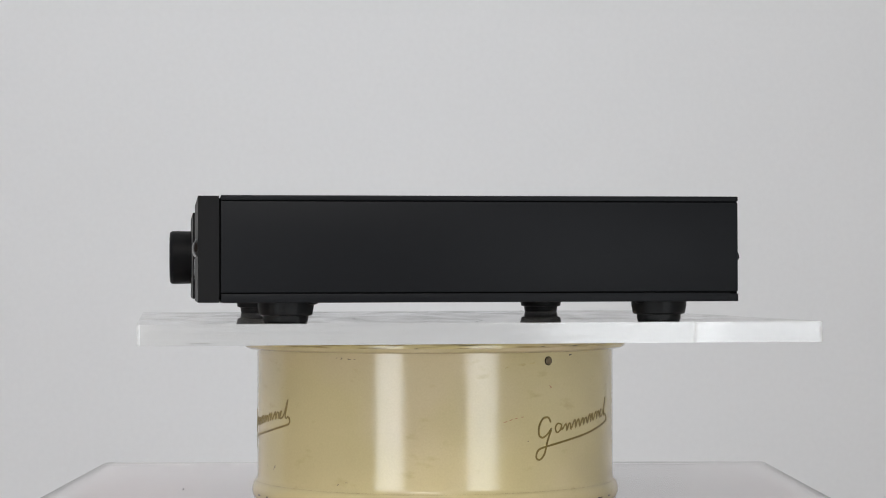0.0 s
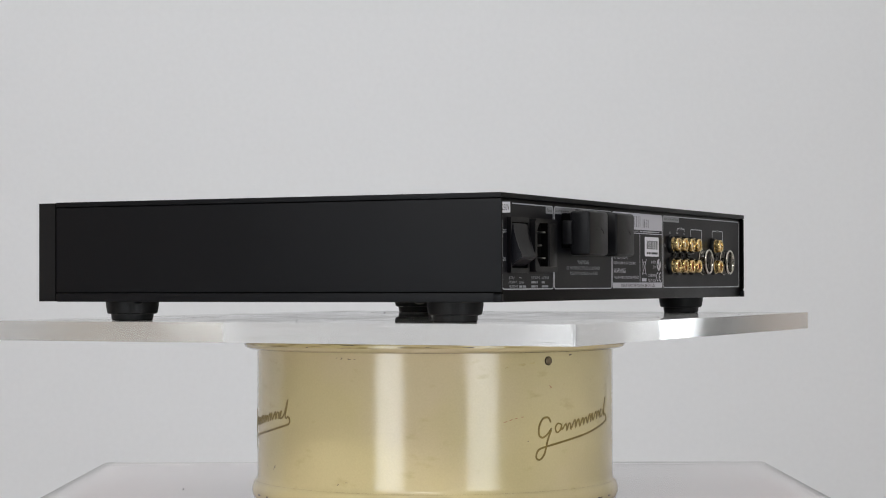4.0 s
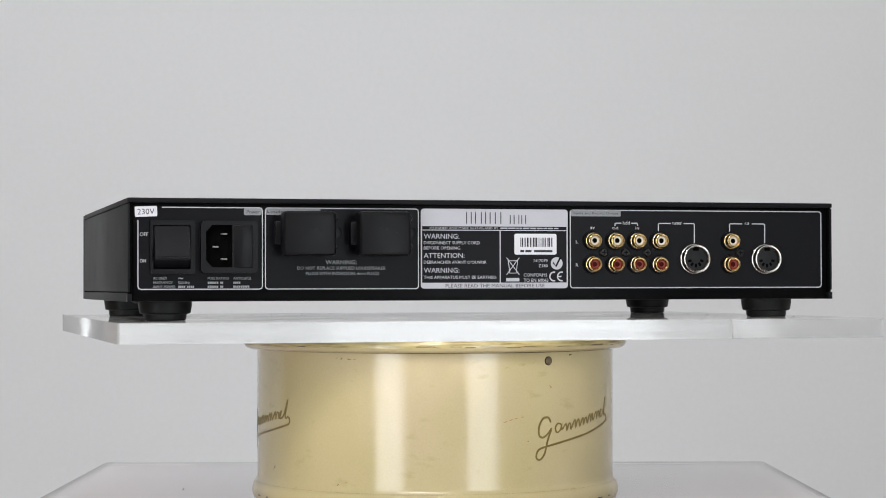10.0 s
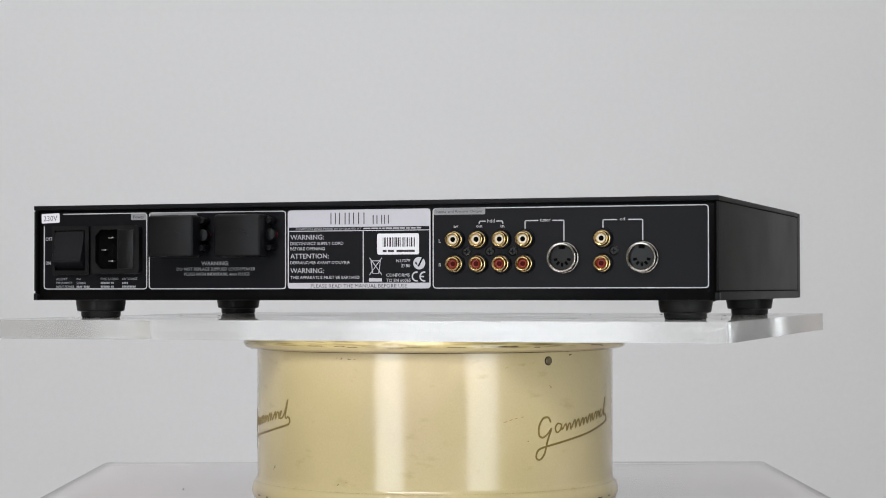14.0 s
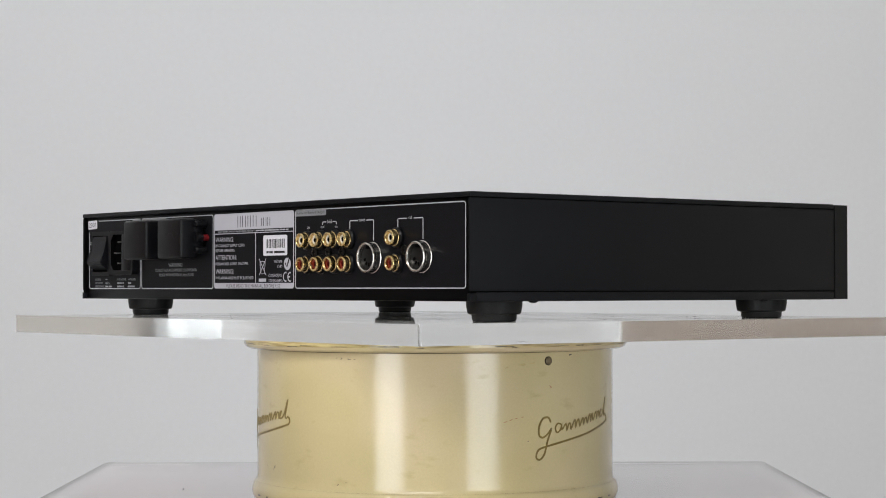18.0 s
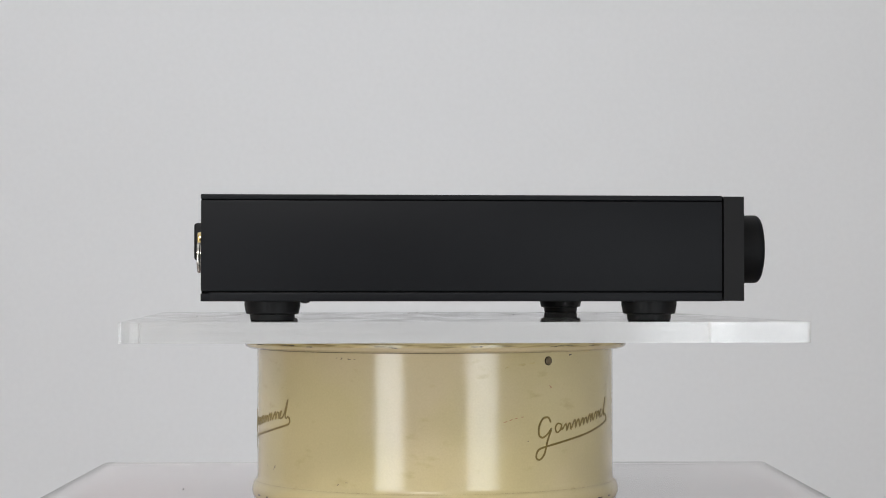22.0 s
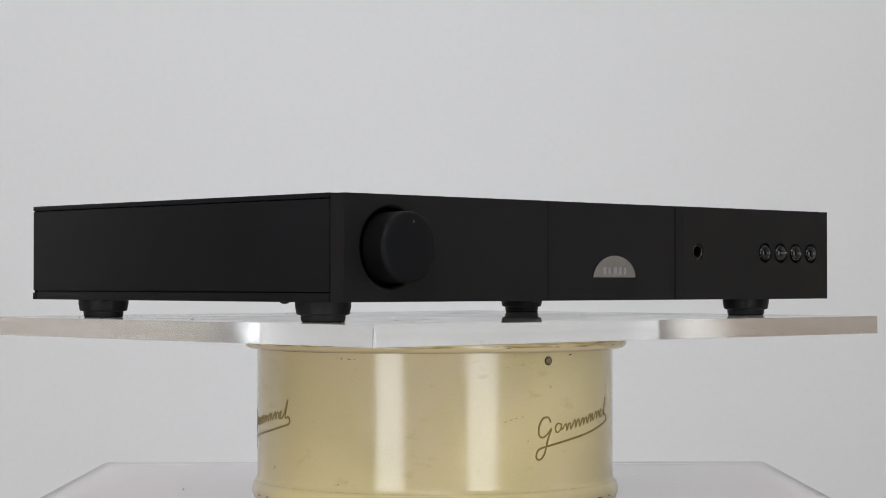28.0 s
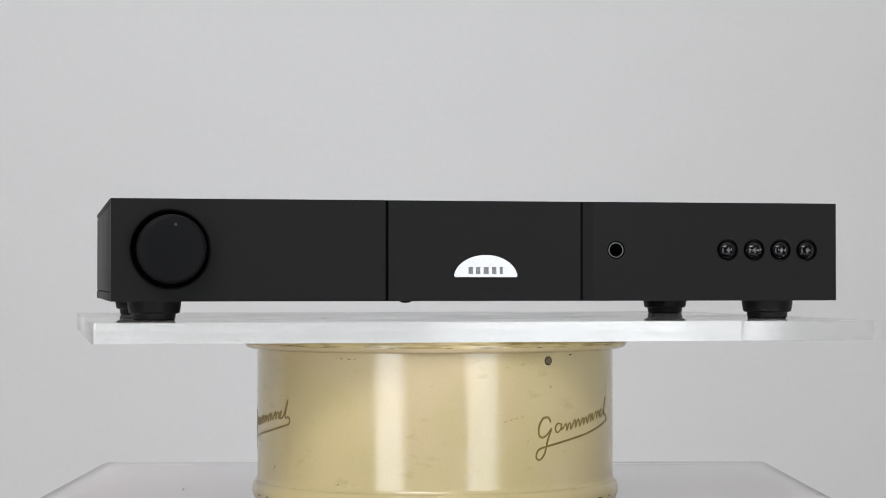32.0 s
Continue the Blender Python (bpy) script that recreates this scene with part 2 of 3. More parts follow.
def slab(loop, z0, z1, holes=(), floors=()):
    """A flat plate of the loop's outline from z0 to z1, with holes cut; a floor depth gives a blind hole."""
    bm = bmesh.new()

    def ring(pts, z):
        vs = [bm.verts.new((x, y, z)) for x, y in pts]
        return vs, [bm.edges.new((vs[i], vs[(i + 1) % len(vs)])) for i in range(len(vs))]

    def wall(a, b):
        for i in range(len(a)):
            bm.faces.new((a[i], a[(i + 1) % len(a)], b[(i + 1) % len(a)], b[i]))

    top, te = ring(loop, z1)
    edges = list(te)
    rims = []
    for h in holes:
        v, e = ring(h, z1)
        rims.append(v)
        edges += e
    if holes:
        bmesh.ops.triangle_fill(bm, edges=edges, use_beauty=True, use_dissolve=False)
    else:
        bm.faces.new(top)
    low = [bm.verts.new((x, y, z0)) for x, y in loop]
    wall(top, low)
    bm.faces.new(list(reversed(low)))
    for k, h in enumerate(holes):
        depth = floors[k] if k < len(floors) else z0 + 0.5
        base = [bm.verts.new((x, y, depth)) for x, y in h]
        wall(rims[k], base)
        bm.faces.new(base)
    return bm


def stripe(pts, width, z0, z1, closed=False):
    """A raised line of even width along points in the plane."""
    bm = bmesh.new()
    n = len(pts)
    vs = []
    for i, (x, y) in enumerate(pts):
        a = pts[i - 1] if (i or closed) else pts[i]
        b = pts[(i + 1) % n] if (i < n - 1 or closed) else pts[i]
        d = Vector((b[0] - a[0], b[1] - a[1]))
        d = d.normalized() if d.length else Vector((1, 0))
        s = Vector((-d.y, d.x)) * width / 2
        vs.append([bm.verts.new((x + k * s.x, y + k * s.y, z)) for k, z in ((1, z0), (1, z1), (-1, z1), (-1, z0))])
    for i in range(n if closed else n - 1):
        a, b = vs[i], vs[(i + 1) % n]
        for k in range(4):
            bm.faces.new((a[k], b[k], b[(k + 1) % 4], a[(k + 1) % 4]))
    if not closed:
        bm.faces.new(vs[0])
        bm.faces.new(list(reversed(vs[-1])))
    return bm


def text_mesh(words, x0, x1, y0, y1, z):
    """Lettering fitted into a rectangle of the plane."""
    cu = bpy.data.curves.new("lettering", "FONT")
    cu.body, cu.size, cu.resolution_u = words, 1.0, 2
    ob = bpy.data.objects.new("lettering", cu)
    scene.collection.objects.link(ob)
    bpy.context.view_layer.update()
    me = bpy.data.meshes.new_from_object(ob.evaluated_get(bpy.context.evaluated_depsgraph_get()))
    bpy.data.objects.remove(ob)
    bpy.data.curves.remove(cu)
    bm = bmesh.new()
    bm.from_mesh(me)
    bpy.data.meshes.remove(me)
    xs = [v.co.x for v in bm.verts]
    ys = [v.co.y for v in bm.verts]
    sx, sy = (x1 - x0) / (max(xs) - min(xs)), (y1 - y0) / (max(ys) - min(ys))
    for v in bm.verts:
        v.co = Vector((x0 + (v.co.x - min(xs)) * sx, y0 + (v.co.y - min(ys)) * sy, z))
    return bm


def place(bm, m):
    return moved(scaled(bm), m)


# ---- the room ----
def room():
    def flat(name, x0, x1, y0, y1, z0, z1, material, label):
        ob = part(name, box(x0, x1, y0, y1, z0, z1), material, None)
        return tagged(ob, label, name.split("_")[0], kind="structure")
    # The floor is unseen; its white bounces light up the backdrop.
    flat("floor", -2.7, 2.2, -4.2, 1.8, -0.1, 0.0, FLOOR, "unseen studio floor kept white to bounce light up")
    flat("ceiling", -2.7, 2.2, -4.2, 1.8, 2.8, 2.9, CEIL, "plain white painted ceiling")
    flat("wall_north", -2.7, 2.2, 1.7, 1.8, 0.0, 2.8, WALL, "smooth white backdrop wall behind the turntable")
    flat("wall_south", -2.7, 2.2, -4.2, -4.1, 0.0, 2.8, REARWALL, "dim grey wall facing the set")
    flat("wall_west", -2.7, -2.6, -4.1, 1.0, 0.0, 2.8, DIM, "dim brown grey side wall of the studio")
    flat("wall_west_2", -2.7, -2.6, 1.0, 1.7, 0.0, 2.8, WALL, "smooth white return of the backdrop wall")
    flat("wall_east", 2.1, 2.2, -1.0, 1.7, 0.0, 2.8, SIDE, "warm pale side wall of the studio")
    # Unseen wall, made near-black so the badge mirrors darkness.
    flat("wall_east_2", 2.1, 2.2, -4.1, -1.0, 0.0, 2.8, GLOOM, "unseen dark wall added for the badge to mirror")


room()


# ---- the plinth ----
def plinth():
    base = tagged(new("pedestal"), "mauve grey display pedestal under a clear slab", "pedestal")
    part("pedestal_body", box(-0.2580, 0.2580, -0.245, 0.2590, 0.0, 0.9790, 0.002), PEDESTAL, base)
    for x0, x1, y0, y1 in ((-0.2575, -0.2445, -0.244, 0.2585), (0.2445, 0.2575, -0.244, 0.2585), (-0.2444, 0.2444, 0.150, 0.196), (-0.2444, 0.2444, 0.2200, 0.2585)):
        part("top_border", box(x0, x1, y0, y1, 0.9791, 0.9800), BORDER, base, "pale grey border strip")
    for y0, y1 in ((-0.244, 0.1499), (0.1961, 0.2199)):
        part("top_panel", box(-0.2444, 0.2444, y0, y1, 0.9791, 0.9799), PEDESTAL, base)
    top = tagged(new("acrylic_slab"), "clear acrylic slab lying on a grey pedestal", "slab")
    top.location = (0, 0, 0.9802)
    slab_ob = part("slab", box(-0.2600, 0.2590, -0.246, 0.2605, 0.0, PLINTH_TOP - 0.9802, 0.0016), CLEAR, top, "", 2)
    slab_ob.visible_shadow = False
    for x, y, size, material in ((-0.1716, 0.049, 0.0005, BLACKINK), (0.206, 0.063, 0.0005, SMUDGE)):
        bm = lathe([(size, 0.0), (size * 0.8, 0.0003), (size * 0.3, 0.0005)], 9)
        bmesh.ops.scale(bm, vec=(1.5, 0.9, 1), verts=bm.verts)
        part("speck", moved(bm, Matrix.Translation((x, y, PLINTH_TOP - 0.9802 + 0.00005))), material, top, "small speck of dirt")


plinth()


# ---- the turntable: fixed drum, turning platter ----
def turntable():
    base = tagged(new("display_turntable"), "round cream enamelled display turntable with script decals and chipped rim", "turntable")
    base.location = (0, 0, PLINTH_TOP + 0.0002)
    h0 = base.location.z
    R = 0.1165

    def bend(bm, r, angle0=0.0):
        """Wraps a flat piece (x along the girth, y up, z outwards) round the drum."""
        for v in bm.verts:
            a = v.co.x / r + radians(angle0)
            rr = r + v.co.z
            v.co = Vector((rr * math.sin(a), -rr * math.cos(a), v.co.y))
        return bm

    top = SHEET_BOTTOM - 0.0093 - h0
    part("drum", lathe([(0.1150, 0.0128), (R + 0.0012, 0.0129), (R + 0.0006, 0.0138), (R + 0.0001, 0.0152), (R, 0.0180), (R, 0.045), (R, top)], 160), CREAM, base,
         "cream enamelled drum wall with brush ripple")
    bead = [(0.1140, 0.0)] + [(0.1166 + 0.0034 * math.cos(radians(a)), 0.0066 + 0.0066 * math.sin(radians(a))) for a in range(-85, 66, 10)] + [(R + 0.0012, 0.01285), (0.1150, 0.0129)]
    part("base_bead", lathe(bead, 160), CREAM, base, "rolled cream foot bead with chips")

    # script decal: a plain flourish of one loop, a run of waves and an underline
    def catmull(pts, n=8):
        out = []
        p = [pts[0]] + list(pts) + [pts[-1]]
        for i in range(1, len(p) - 2):
            for k in range(n):
                t = k / n
                out.append(tuple(0.5 * (2 * p[i][j] + (p[i + 1][j] - p[i - 1][j]) * t + (2 * p[i - 1][j] - 5 * p[i][j] + 4 * p[i + 1][j] - p[i + 2][j]) * t * t
                                        + (3 * p[i][j] - p[i - 1][j] - 3 * p[i + 1][j] + p[i + 2][j]) * t ** 3) for j in (0, 1)))
        return out + [tuple(pts[-1])]

    def flourish():
        bm = stripe([(x * MM, y * MM) for x, y in catmull([(12, 23), (10, 26), (6, 25.5), (3, 21), (3, 15.5), (6, 14), (10, 16.5), (12.5, 19), (9.5, 12), (7, 4), (3.5, 0.6), (0.8, 2), (2.5, 6.5), (10, 8.6), (30, 12.0), (50, 15.2),
                                                                   (71, 19.6), (76, 21.5), (76, 24.5), (73.5, 25.2)])], 0.00125, 0.00005, 0.00022)
        wave = [(20.5, 21.6), (17.6, 22.0), (15.8, 19.4), (17.2, 16.6), (20.2, 18.4), (21.2, 21.8), (21.2, 18.2)]
        for k, (w, h) in enumerate(((7.2, 4.4), (7.6, 4.9), (8.0, 4.2), (6.4, 4.8), (7.8, 4.6))):
            x, lift = 24.0 + k * 8.4, 17.2 + k * 1.4
            wave += [(x, lift + h * 0.8), (x + 1.4, lift + h), (x + 1.8, lift + 0.4), (x + 3.6, lift + h * 0.9), (x + w * 0.68, lift + h), (x + w * 0.8, lift + 0.9)]
        wave += [(67.0, 28.6), (64.6, 26.2), (66.4, 23.8), (70.2, 27.0), (74.6, 36.2), (71.6, 25.8), (73.4, 24.2)]
        return joined(bm, stripe([(x * MM, y * MM) for x, y in catmull(wave, 5)], 0.00105, 0.00005, 0.00022))

    for k in range(3):
        bm = bend(flourish(), R, 31.5 + 120 * k)
        part("script_decal", moved(bm, Matrix.Translation((0, 0, 1.0318 - h0))), SCRIPT, base, "olive gold flourish decal")

    # screw, chips and scratches on the drum
    def on_drum(bm, angle, z, out=0.0):
        a = radians(angle)
        m = Matrix.Translation(((R + out) * math.sin(a), -(R + out) * math.cos(a), z - h0)) @ Matrix.Rotation(a, 4, "Z") @ FRONT
        return moved(bm, m)

    screw = part("screw", on_drum(scaled(lathe([(2.3, -0.5), (2.3, 0.5), (1.9, 1.0), (0.6, 1.2)], 24)), 36.5, 1.0925), BRASS, base, "small dull bronze screw head")
    part("screw_ring", on_drum(scaled(lathe([(2.75, -0.3), (2.75, 0.25), (2.2, 0.3)], 24)), 36.5, 1.0925), DARK, screw)

    def fleck(rng, length, width, n=7):
        pts = []
        for i in range(n):
            pts.append((length * (i / (n - 1) - 0.5), rng.uniform(0.25, 1) * width / 2))
        loop = pts + [(x + rng.uniform(-0.2, 0.2), -y * rng.uniform(0.4, 1)) for x, y in reversed(pts)]
        bm = bmesh.new()
        lo = [bm.verts.new((x * MM, y * MM, 0.00004)) for x, y in loop]
        hi = [bm.verts.new((x * MM, y * MM, 0.00012)) for x, y in loop]
        m = len(loop)
        for i in range(m // 2 - 1):
            bm.faces.new((hi[i], hi[i + 1], hi[m - 2 - i], hi[m - 1 - i]))
        for i in range(m):
            bm.faces.new((lo[i], lo[(i + 1) % m], hi[(i + 1) % m], hi[i]))
        return bm

    rng = random.Random(4)
    for angle, z, length, width, turn, m in ((-29.3, 1.0942, 1.2, 1.2, 60, CHIP), (-26.6, 1.0940, 2.2, 0.6, -8, CHIP), (-31.0, 1.0945, 1.0, 0.5, 20, CHIP), (-24.8, 1.0939, 1.3, 0.6, 0, CHIP), (46.0, 1.0958, 2.6, 0.9, 5, CHIP),
                                             (37.4, 1.0766, 2.4, 1.1, -50, RUST), (21.4, 1.0560, 2.2, 0.7, 22, RUST), (23.2, 1.0572, 2.0, 0.4, 20, RUST), (24.9, 1.0580, 1.6, 0.4, 15, RUST), (27.2, 1.0588, 2.2, 0.4, 8, RUST),
                                             (-60.2, 1.0243, 3.8, 0.7, 52, CHIP), (-66.0, 1.0250, 1.2, 0.5, 0, CHIP), (-30.5, 1.0175, 1.4, 0.5, 20, CHIP), (-27.5, 1.0190, 1.8, 0.4, 5, CHIP), (29.0, 1.0440, 0.7, 0.6, 0, CHIP),
                                             (34.0, 1.0720, 0.8, 0.5, 30, SMUDGE), (27.0, 1.0905, 5.0, 1.8, 3, SMUDGE), (30.5, 1.0912, 4.0, 1.4, 3, SMUDGE), (22.0, 1.0890, 3.0, 1.2, 20, SMUDGE), (43.0, 1.0780, 1.0, 0.5, 60, SMUDGE)):
        bm = moved(fleck(rng, length, width), Matrix.Rotation(radians(turn), 4, "Z"))
        part("paint_chip", moved(bend(bm, R, angle), Matrix.Translation((0, 0, z - h0))), m, base)
    for angle, length in ((-69, 5.0), (-62, 2.6), (52, 6.0), (60, 7.5), (67, 4.0), (12, 3.5), (20, 2.0), (-20, 2.5)):
        bm = fleck(rng, length, 1.3)
        part("paint_chip", moved(bend(bm, 0.11995, angle), Matrix.Translation((0, 0, 0.0052))), CHIP, base)

    # turning platter with a rolled, chipped rim
    platter = new("platter")
    platter.parent = base
    platter.location = (0, 0, 0)
    zt = SHEET_BOTTOM - 0.0002 - h0
    rim = [(0.02, zt - 0.0088), (0.1190, zt - 0.0089), (0.1220, zt - 0.0086), (0.1242, zt - 0.0075), (0.1253, zt - 0.0058), (0.1255, zt - 0.0040), (0.1247, zt - 0.0016), (0.1228, zt - 0.0003), (0.1205, zt)]
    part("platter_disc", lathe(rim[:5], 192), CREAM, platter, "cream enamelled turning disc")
    part("upper_rim", lathe(rim[4:], 192), RIM_ENAMEL, platter, "streaky olive upper edge, darker than the disc below")
    prng = random.Random(11)
    chips = bmesh.new()
    rows = [(-8.5, 0.0008, 1.2, 1.4), (-6.8, 0.0010, 1.6, 1.2), (-4.9, 0.0006, 1.0, 1.0), (-48, 0.0012, 5.0, 1.1), (-62, 0.0040, 9.0, 0.5), (-28, 0.0052, 7.0, 0.6), (-39, 0.0050, 4.0, 0.5), (-14, 0.0046, 9.0, 0.35)]
    a = 10.0
    while a < 318:
        rows.append((a, prng.choice((0.0006, 0.0010, 0.0012, 0.0050, 0.0054, 0.0057)), prng.uniform(1.5, 13), prng.uniform(0.3, 0.8)))
        a += prng.uniform(2.5, 10)
    for angle, drop, length, width in rows:
        r = 0.1242 if drop < 0.002 else 0.12555
        bm = fleck(prng, length, width)
        if drop < 0.002:
            for v in bm.verts:
                v.co.z = v.co.z - (v.co.y * 0.6)
        joined(chips, moved(bend(bm, r, angle + 153.0), Matrix.Translation((0, 0, zt - drop))))
    tagged(part("rim_chips", chips, CHIP, platter, "dark chips along the platter's rim"), kind="stuff")
    return base, platter


TURNTABLE, PLATTER = turntable()


# ---- the acrylic sheet that carries the amplifier ----
def sheet():
    ob = tagged(new("acrylic_sheet"), "clear acrylic sheet with hazy sawn edges on the turntable", "sheet")
    ob.location = (0, 0, SHEET_BOTTOM)
    t = SHEET_TOP - SHEET_BOTTOM
    x0, x1, y0, y1 = -0.2280, 0.2271, -0.1919, 0.1893
    r = 0.0022
    bm = slab(rounded(x0, x1, y0, y1, r, 6), 0.0, t)
    for f in bm.faces:
        f.material_index = 0 if abs(f.calc_center_median().z - t / 2) > t * 0.4 else 1
    part("sheet_body", bm, (CLEAR, SAWN_CLEAR), ob, "", 20).visible_shadow = False
    g, n = 0.00008, 6
    loop = rounded(x0 - g, x1 + g, y0 - g, y1 + g, r + g, n)
    for k in range(4):
        bm = bmesh.new()
        run = [loop[(k * (n + 1) + n // 2 + i) % len(loop)] for i in range(n + 2)]
        low = [bm.verts.new((x, y, 0.0)) for x, y in run]
        high = [bm.verts.new((x, y, t)) for x, y in run]
        for i in range(len(run) - 1):
            bm.faces.new((low[i], low[i + 1], high[i + 1], high[i]))
        part("sawn_edge", bm, SAWN, ob, "hazy white sawn edge")
    bm = bmesh.new()
    bm.faces.new([bm.verts.new((x, y, t + 0.00004)) for x, y in ((x0, y0), (x1, y0), (x1, y1), (x0, y1))])
    part("dust_film", bm, DUSTY, ob, "thin streaky dust film")
    # short saw nicks low on the edges: along x at y1 or along y at x1 and x0
    for x, y, along, length, z in ((0.189, y1, 0, 5.0, 1.6), (0.157, y1, 0, 4.5, 1.5), (-0.212, y1, 0, 6.0, 2.2), (-0.060, y1, 0, 2.5, 2.0), (x1, -0.158, 1, 12.0, 1.4),
                                   (x1, 0.174, 1, 6.0, 2.0), (x0, 0.120, 1, 5.0, 1.5), (-0.150, y0, 0, 4.0, 1.8), (0.090, y0, 0, 9.0, 5.2), (0.060, y0, 0, 5.0, 5.4)):
        h, d = length * MM / 2, 0.00012
        sx, sy = (h, d) if not along else (d, h)
        nick = box(x - sx, x + sx, y - sy, y + sy, (z - 0.16) * MM, (z + 0.16) * MM)
        part("edge_nick", nick, NICK, ob, "short grey saw nick")
    return ob


SHEET = sheet()


# ---- the amplifier ----
V_FRONT, V_BACK, V_REAR = -157.7, 144.2, 141.9


def amplifier():
    amp = tagged(new("stereo_amplifier"), "slim matt black stereo amplifier standing on a clear acrylic sheet", "amplifier")
    amp.location = (0, 0, SHEET_TOP + 0.0001)

    def F(z=0.0):
        return Matrix.Translation((0, V_FRONT * MM - z * MM, 0)) @ FRONT

    def B(z=0.0):
        return Matrix.Translation((0, V_REAR * MM + z * MM, -0.6 * MM)) @ BACK

    # case
    part("chassis_core", scaled(box(-213.5, 213.5, -147.5, 139.5, 13.5, 68.5)), DARK, amp, "dark inner chassis behind the shadow gaps")
    part("top_cover", scaled(box(-216.2, 216.2, -145.3, V_BACK, 67.3, 70.1, 0.5)), COVER, amp, "matt black top cover with a thin lip")
    tray = box(-216.2, 216.2, -145.3, 139.6, 11.2, 16.2, 0.6)
    for s in (-1, 1):
        x0, x1 = sorted((s * 213.6, s * 216.2))
        box(x0, x1, 139.0, V_BACK, 11.2, 15.5, 0.3, bm=tray)
    part("bottom_tray", scaled(tray), COVER, amp, "matt black bottom tray")
    for s in (-1, 1):
        x0, x1 = sorted((s * 214.6, s * 216.0))
        x2, x3 = sorted((s * 213.6, s * 215.2))
        panel = part("side_panel", scaled(box(x0, x1, -145.3, V_BACK - 0.1, 16.8, 66.8, 0.5)), COVER, amp, "matt black side panel")
        # Near-black strip colours the grooves round the panel as if shaded.
        part("shadow_strip", scaled(box(x2, x3, -146.2, V_BACK - 0.5, 15.2, 67.4)), DARK, panel, "black strip painting shade into the side panel's joint")

    # front in three sections
    ZB, ZT = 11.4, 69.7
    back = -11.4

    def section(name, loop, holes=(), floors=(), chamfer=0):
        bm = slab(loop, back, 0.0, holes, floors)
        if chamfer:
            edge = max(x for x, y in loop) if chamfer > 0 else min(x for x, y in loop)
            x2 = edge + chamfer * 6.2
            joined(bm, wedge(edge, x2))
        return part(name, place(bm, F()), PLATE, amp)

    def wedge(x1, x2):
        """The sloping flank that leads from a side section down to the middle one."""
        bm = bmesh.new()
        prof = [(x1, 0.0), (x2, -1.9), (x2, back), (x1, back)]
        lo = [bm.verts.new((x, ZB, z)) for x, z in prof]
        hi = [bm.verts.new((x, ZT, z)) for x, z in prof]
        for i in range(4):
            if i != 3:
                bm.faces.new((lo[i], lo[(i + 1) % 4], hi[(i + 1) % 4], hi[i]))
        bm.faces.new(lo)
        bm.faces.new(hi)
        return bm

    # Near-black strips fill the joints in place of their shade.
    for x, w in ((-58.3, 1.0), (57.9, 0.75)):
        part("section_gap_shade", place(box(x - w, x + w, ZB + 0.1, ZT - 0.1, back, -1.7), F()), DARK, amp, "black strip standing for the shade between front sections")
    KX, KZ = -182.6, 40.9
    section("front_section", [(-216, ZB), (-59.3, ZB), (-59.3, ZT), (-216, ZT)], [circle(KX, KZ, 23.3, 72)], [-9.0])
    # middle section, which carries the arched badge
    arch = [(-19, 24.8)] + [(19.0 * -math.cos(radians(a)) * 1.0, 24.8 + 13.4 * math.sin(radians(a))) for a in range(6, 175, 6)] + [(19, 24.8)]
    mid = slab([(-57.3, ZB), (57.3, ZB), (57.3, ZT), (-57.3, ZT)], back, -1.4)
    part("front_section", place(mid, F()), PLATE, amp)
    holes = [circle(78.6, 41.3, 5.4, 32)] + [circle(x, 41.6, 6.6, 36) for x in (147.6, 164.2, 180.8, 197.4)]
    section("front_section", [(64.6, ZB), (216, ZB), (216, ZT), (64.6, ZT)], holes, [-9.5] + [-3.2] * 4, -1)

    def arched(size, z0, z1):
        """The arched badge with a bevelled edge."""
        bm = slab([(x * size, 24.8 + (y - 24.8) * size) for x, y in arch], z0, z1)
        top = [e for e in bm.edges if all(abs(v.co.z - z1) < 1e-6 for v in e.verts)]
        bmesh.ops.bevel(bm, geom=top, offset=0.55, segments=1, affect="EDGES")
        return bm

    badge = part("badge", place(arched(1.0, -1.42, -0.25), F()), BADGE, amp, "polished silver arched badge")
    mark = bmesh.new()
    for x, w in ((-9.0, 2.6), (-4.6, 2.6), (0.2, 3.0), (5.0, 2.6), (9.2, 1.8)):
        box(x - w / 2, x + w / 2, 27.0, 31.2, -0.27, -0.15, bm=mark)
    part("badge_mark", place(mark, F()), MARKINK, badge, "plain grey bars on the badge")

    # knob
    def at_knob(bm, dx=0.0, dz=0.0):
        return moved(place(bm, F()), Matrix.Translation(((KX + dx) * MM, 0, (KZ + dz) * MM)))

    knob = part("volume_knob", at_knob(lathe([(17.8, 12.0), (19.5, 12.6), (19.45, 13.4), (19.2, 14.2), (18.75, 14.9), (18.05, 15.4), (17.05, 15.7), (10, 15.95), (1.0, 16.0)], 96)), KNOB, amp, "large soft black volume knob")
    part("knob_skirt", at_knob(lathe([(19.2, -8.5), (19.3, 0.0), (19.5, 12.65), (18.0, 12.7)], 96)), SKIRT, knob, "darker satin black knob side")
    # Recess wall coloured near-black to carry the shade inside it.
    part("knob_well", at_knob(lathe([(21.92, -1.5), (21.90, -8.8), (19.0, -8.8)], 72, False)), DARK, knob, "recess wall coloured black for its shade")
    lip = [(23.35 - 1.4 * math.sin(radians(a)), -1.5 + 1.48 * math.cos(radians(a))) for a in range(0, 91, 15)]
    part("recess_lip", at_knob(lathe(lip, 96, False)), PLATE, knob, "rounded lip of the knob's recess")
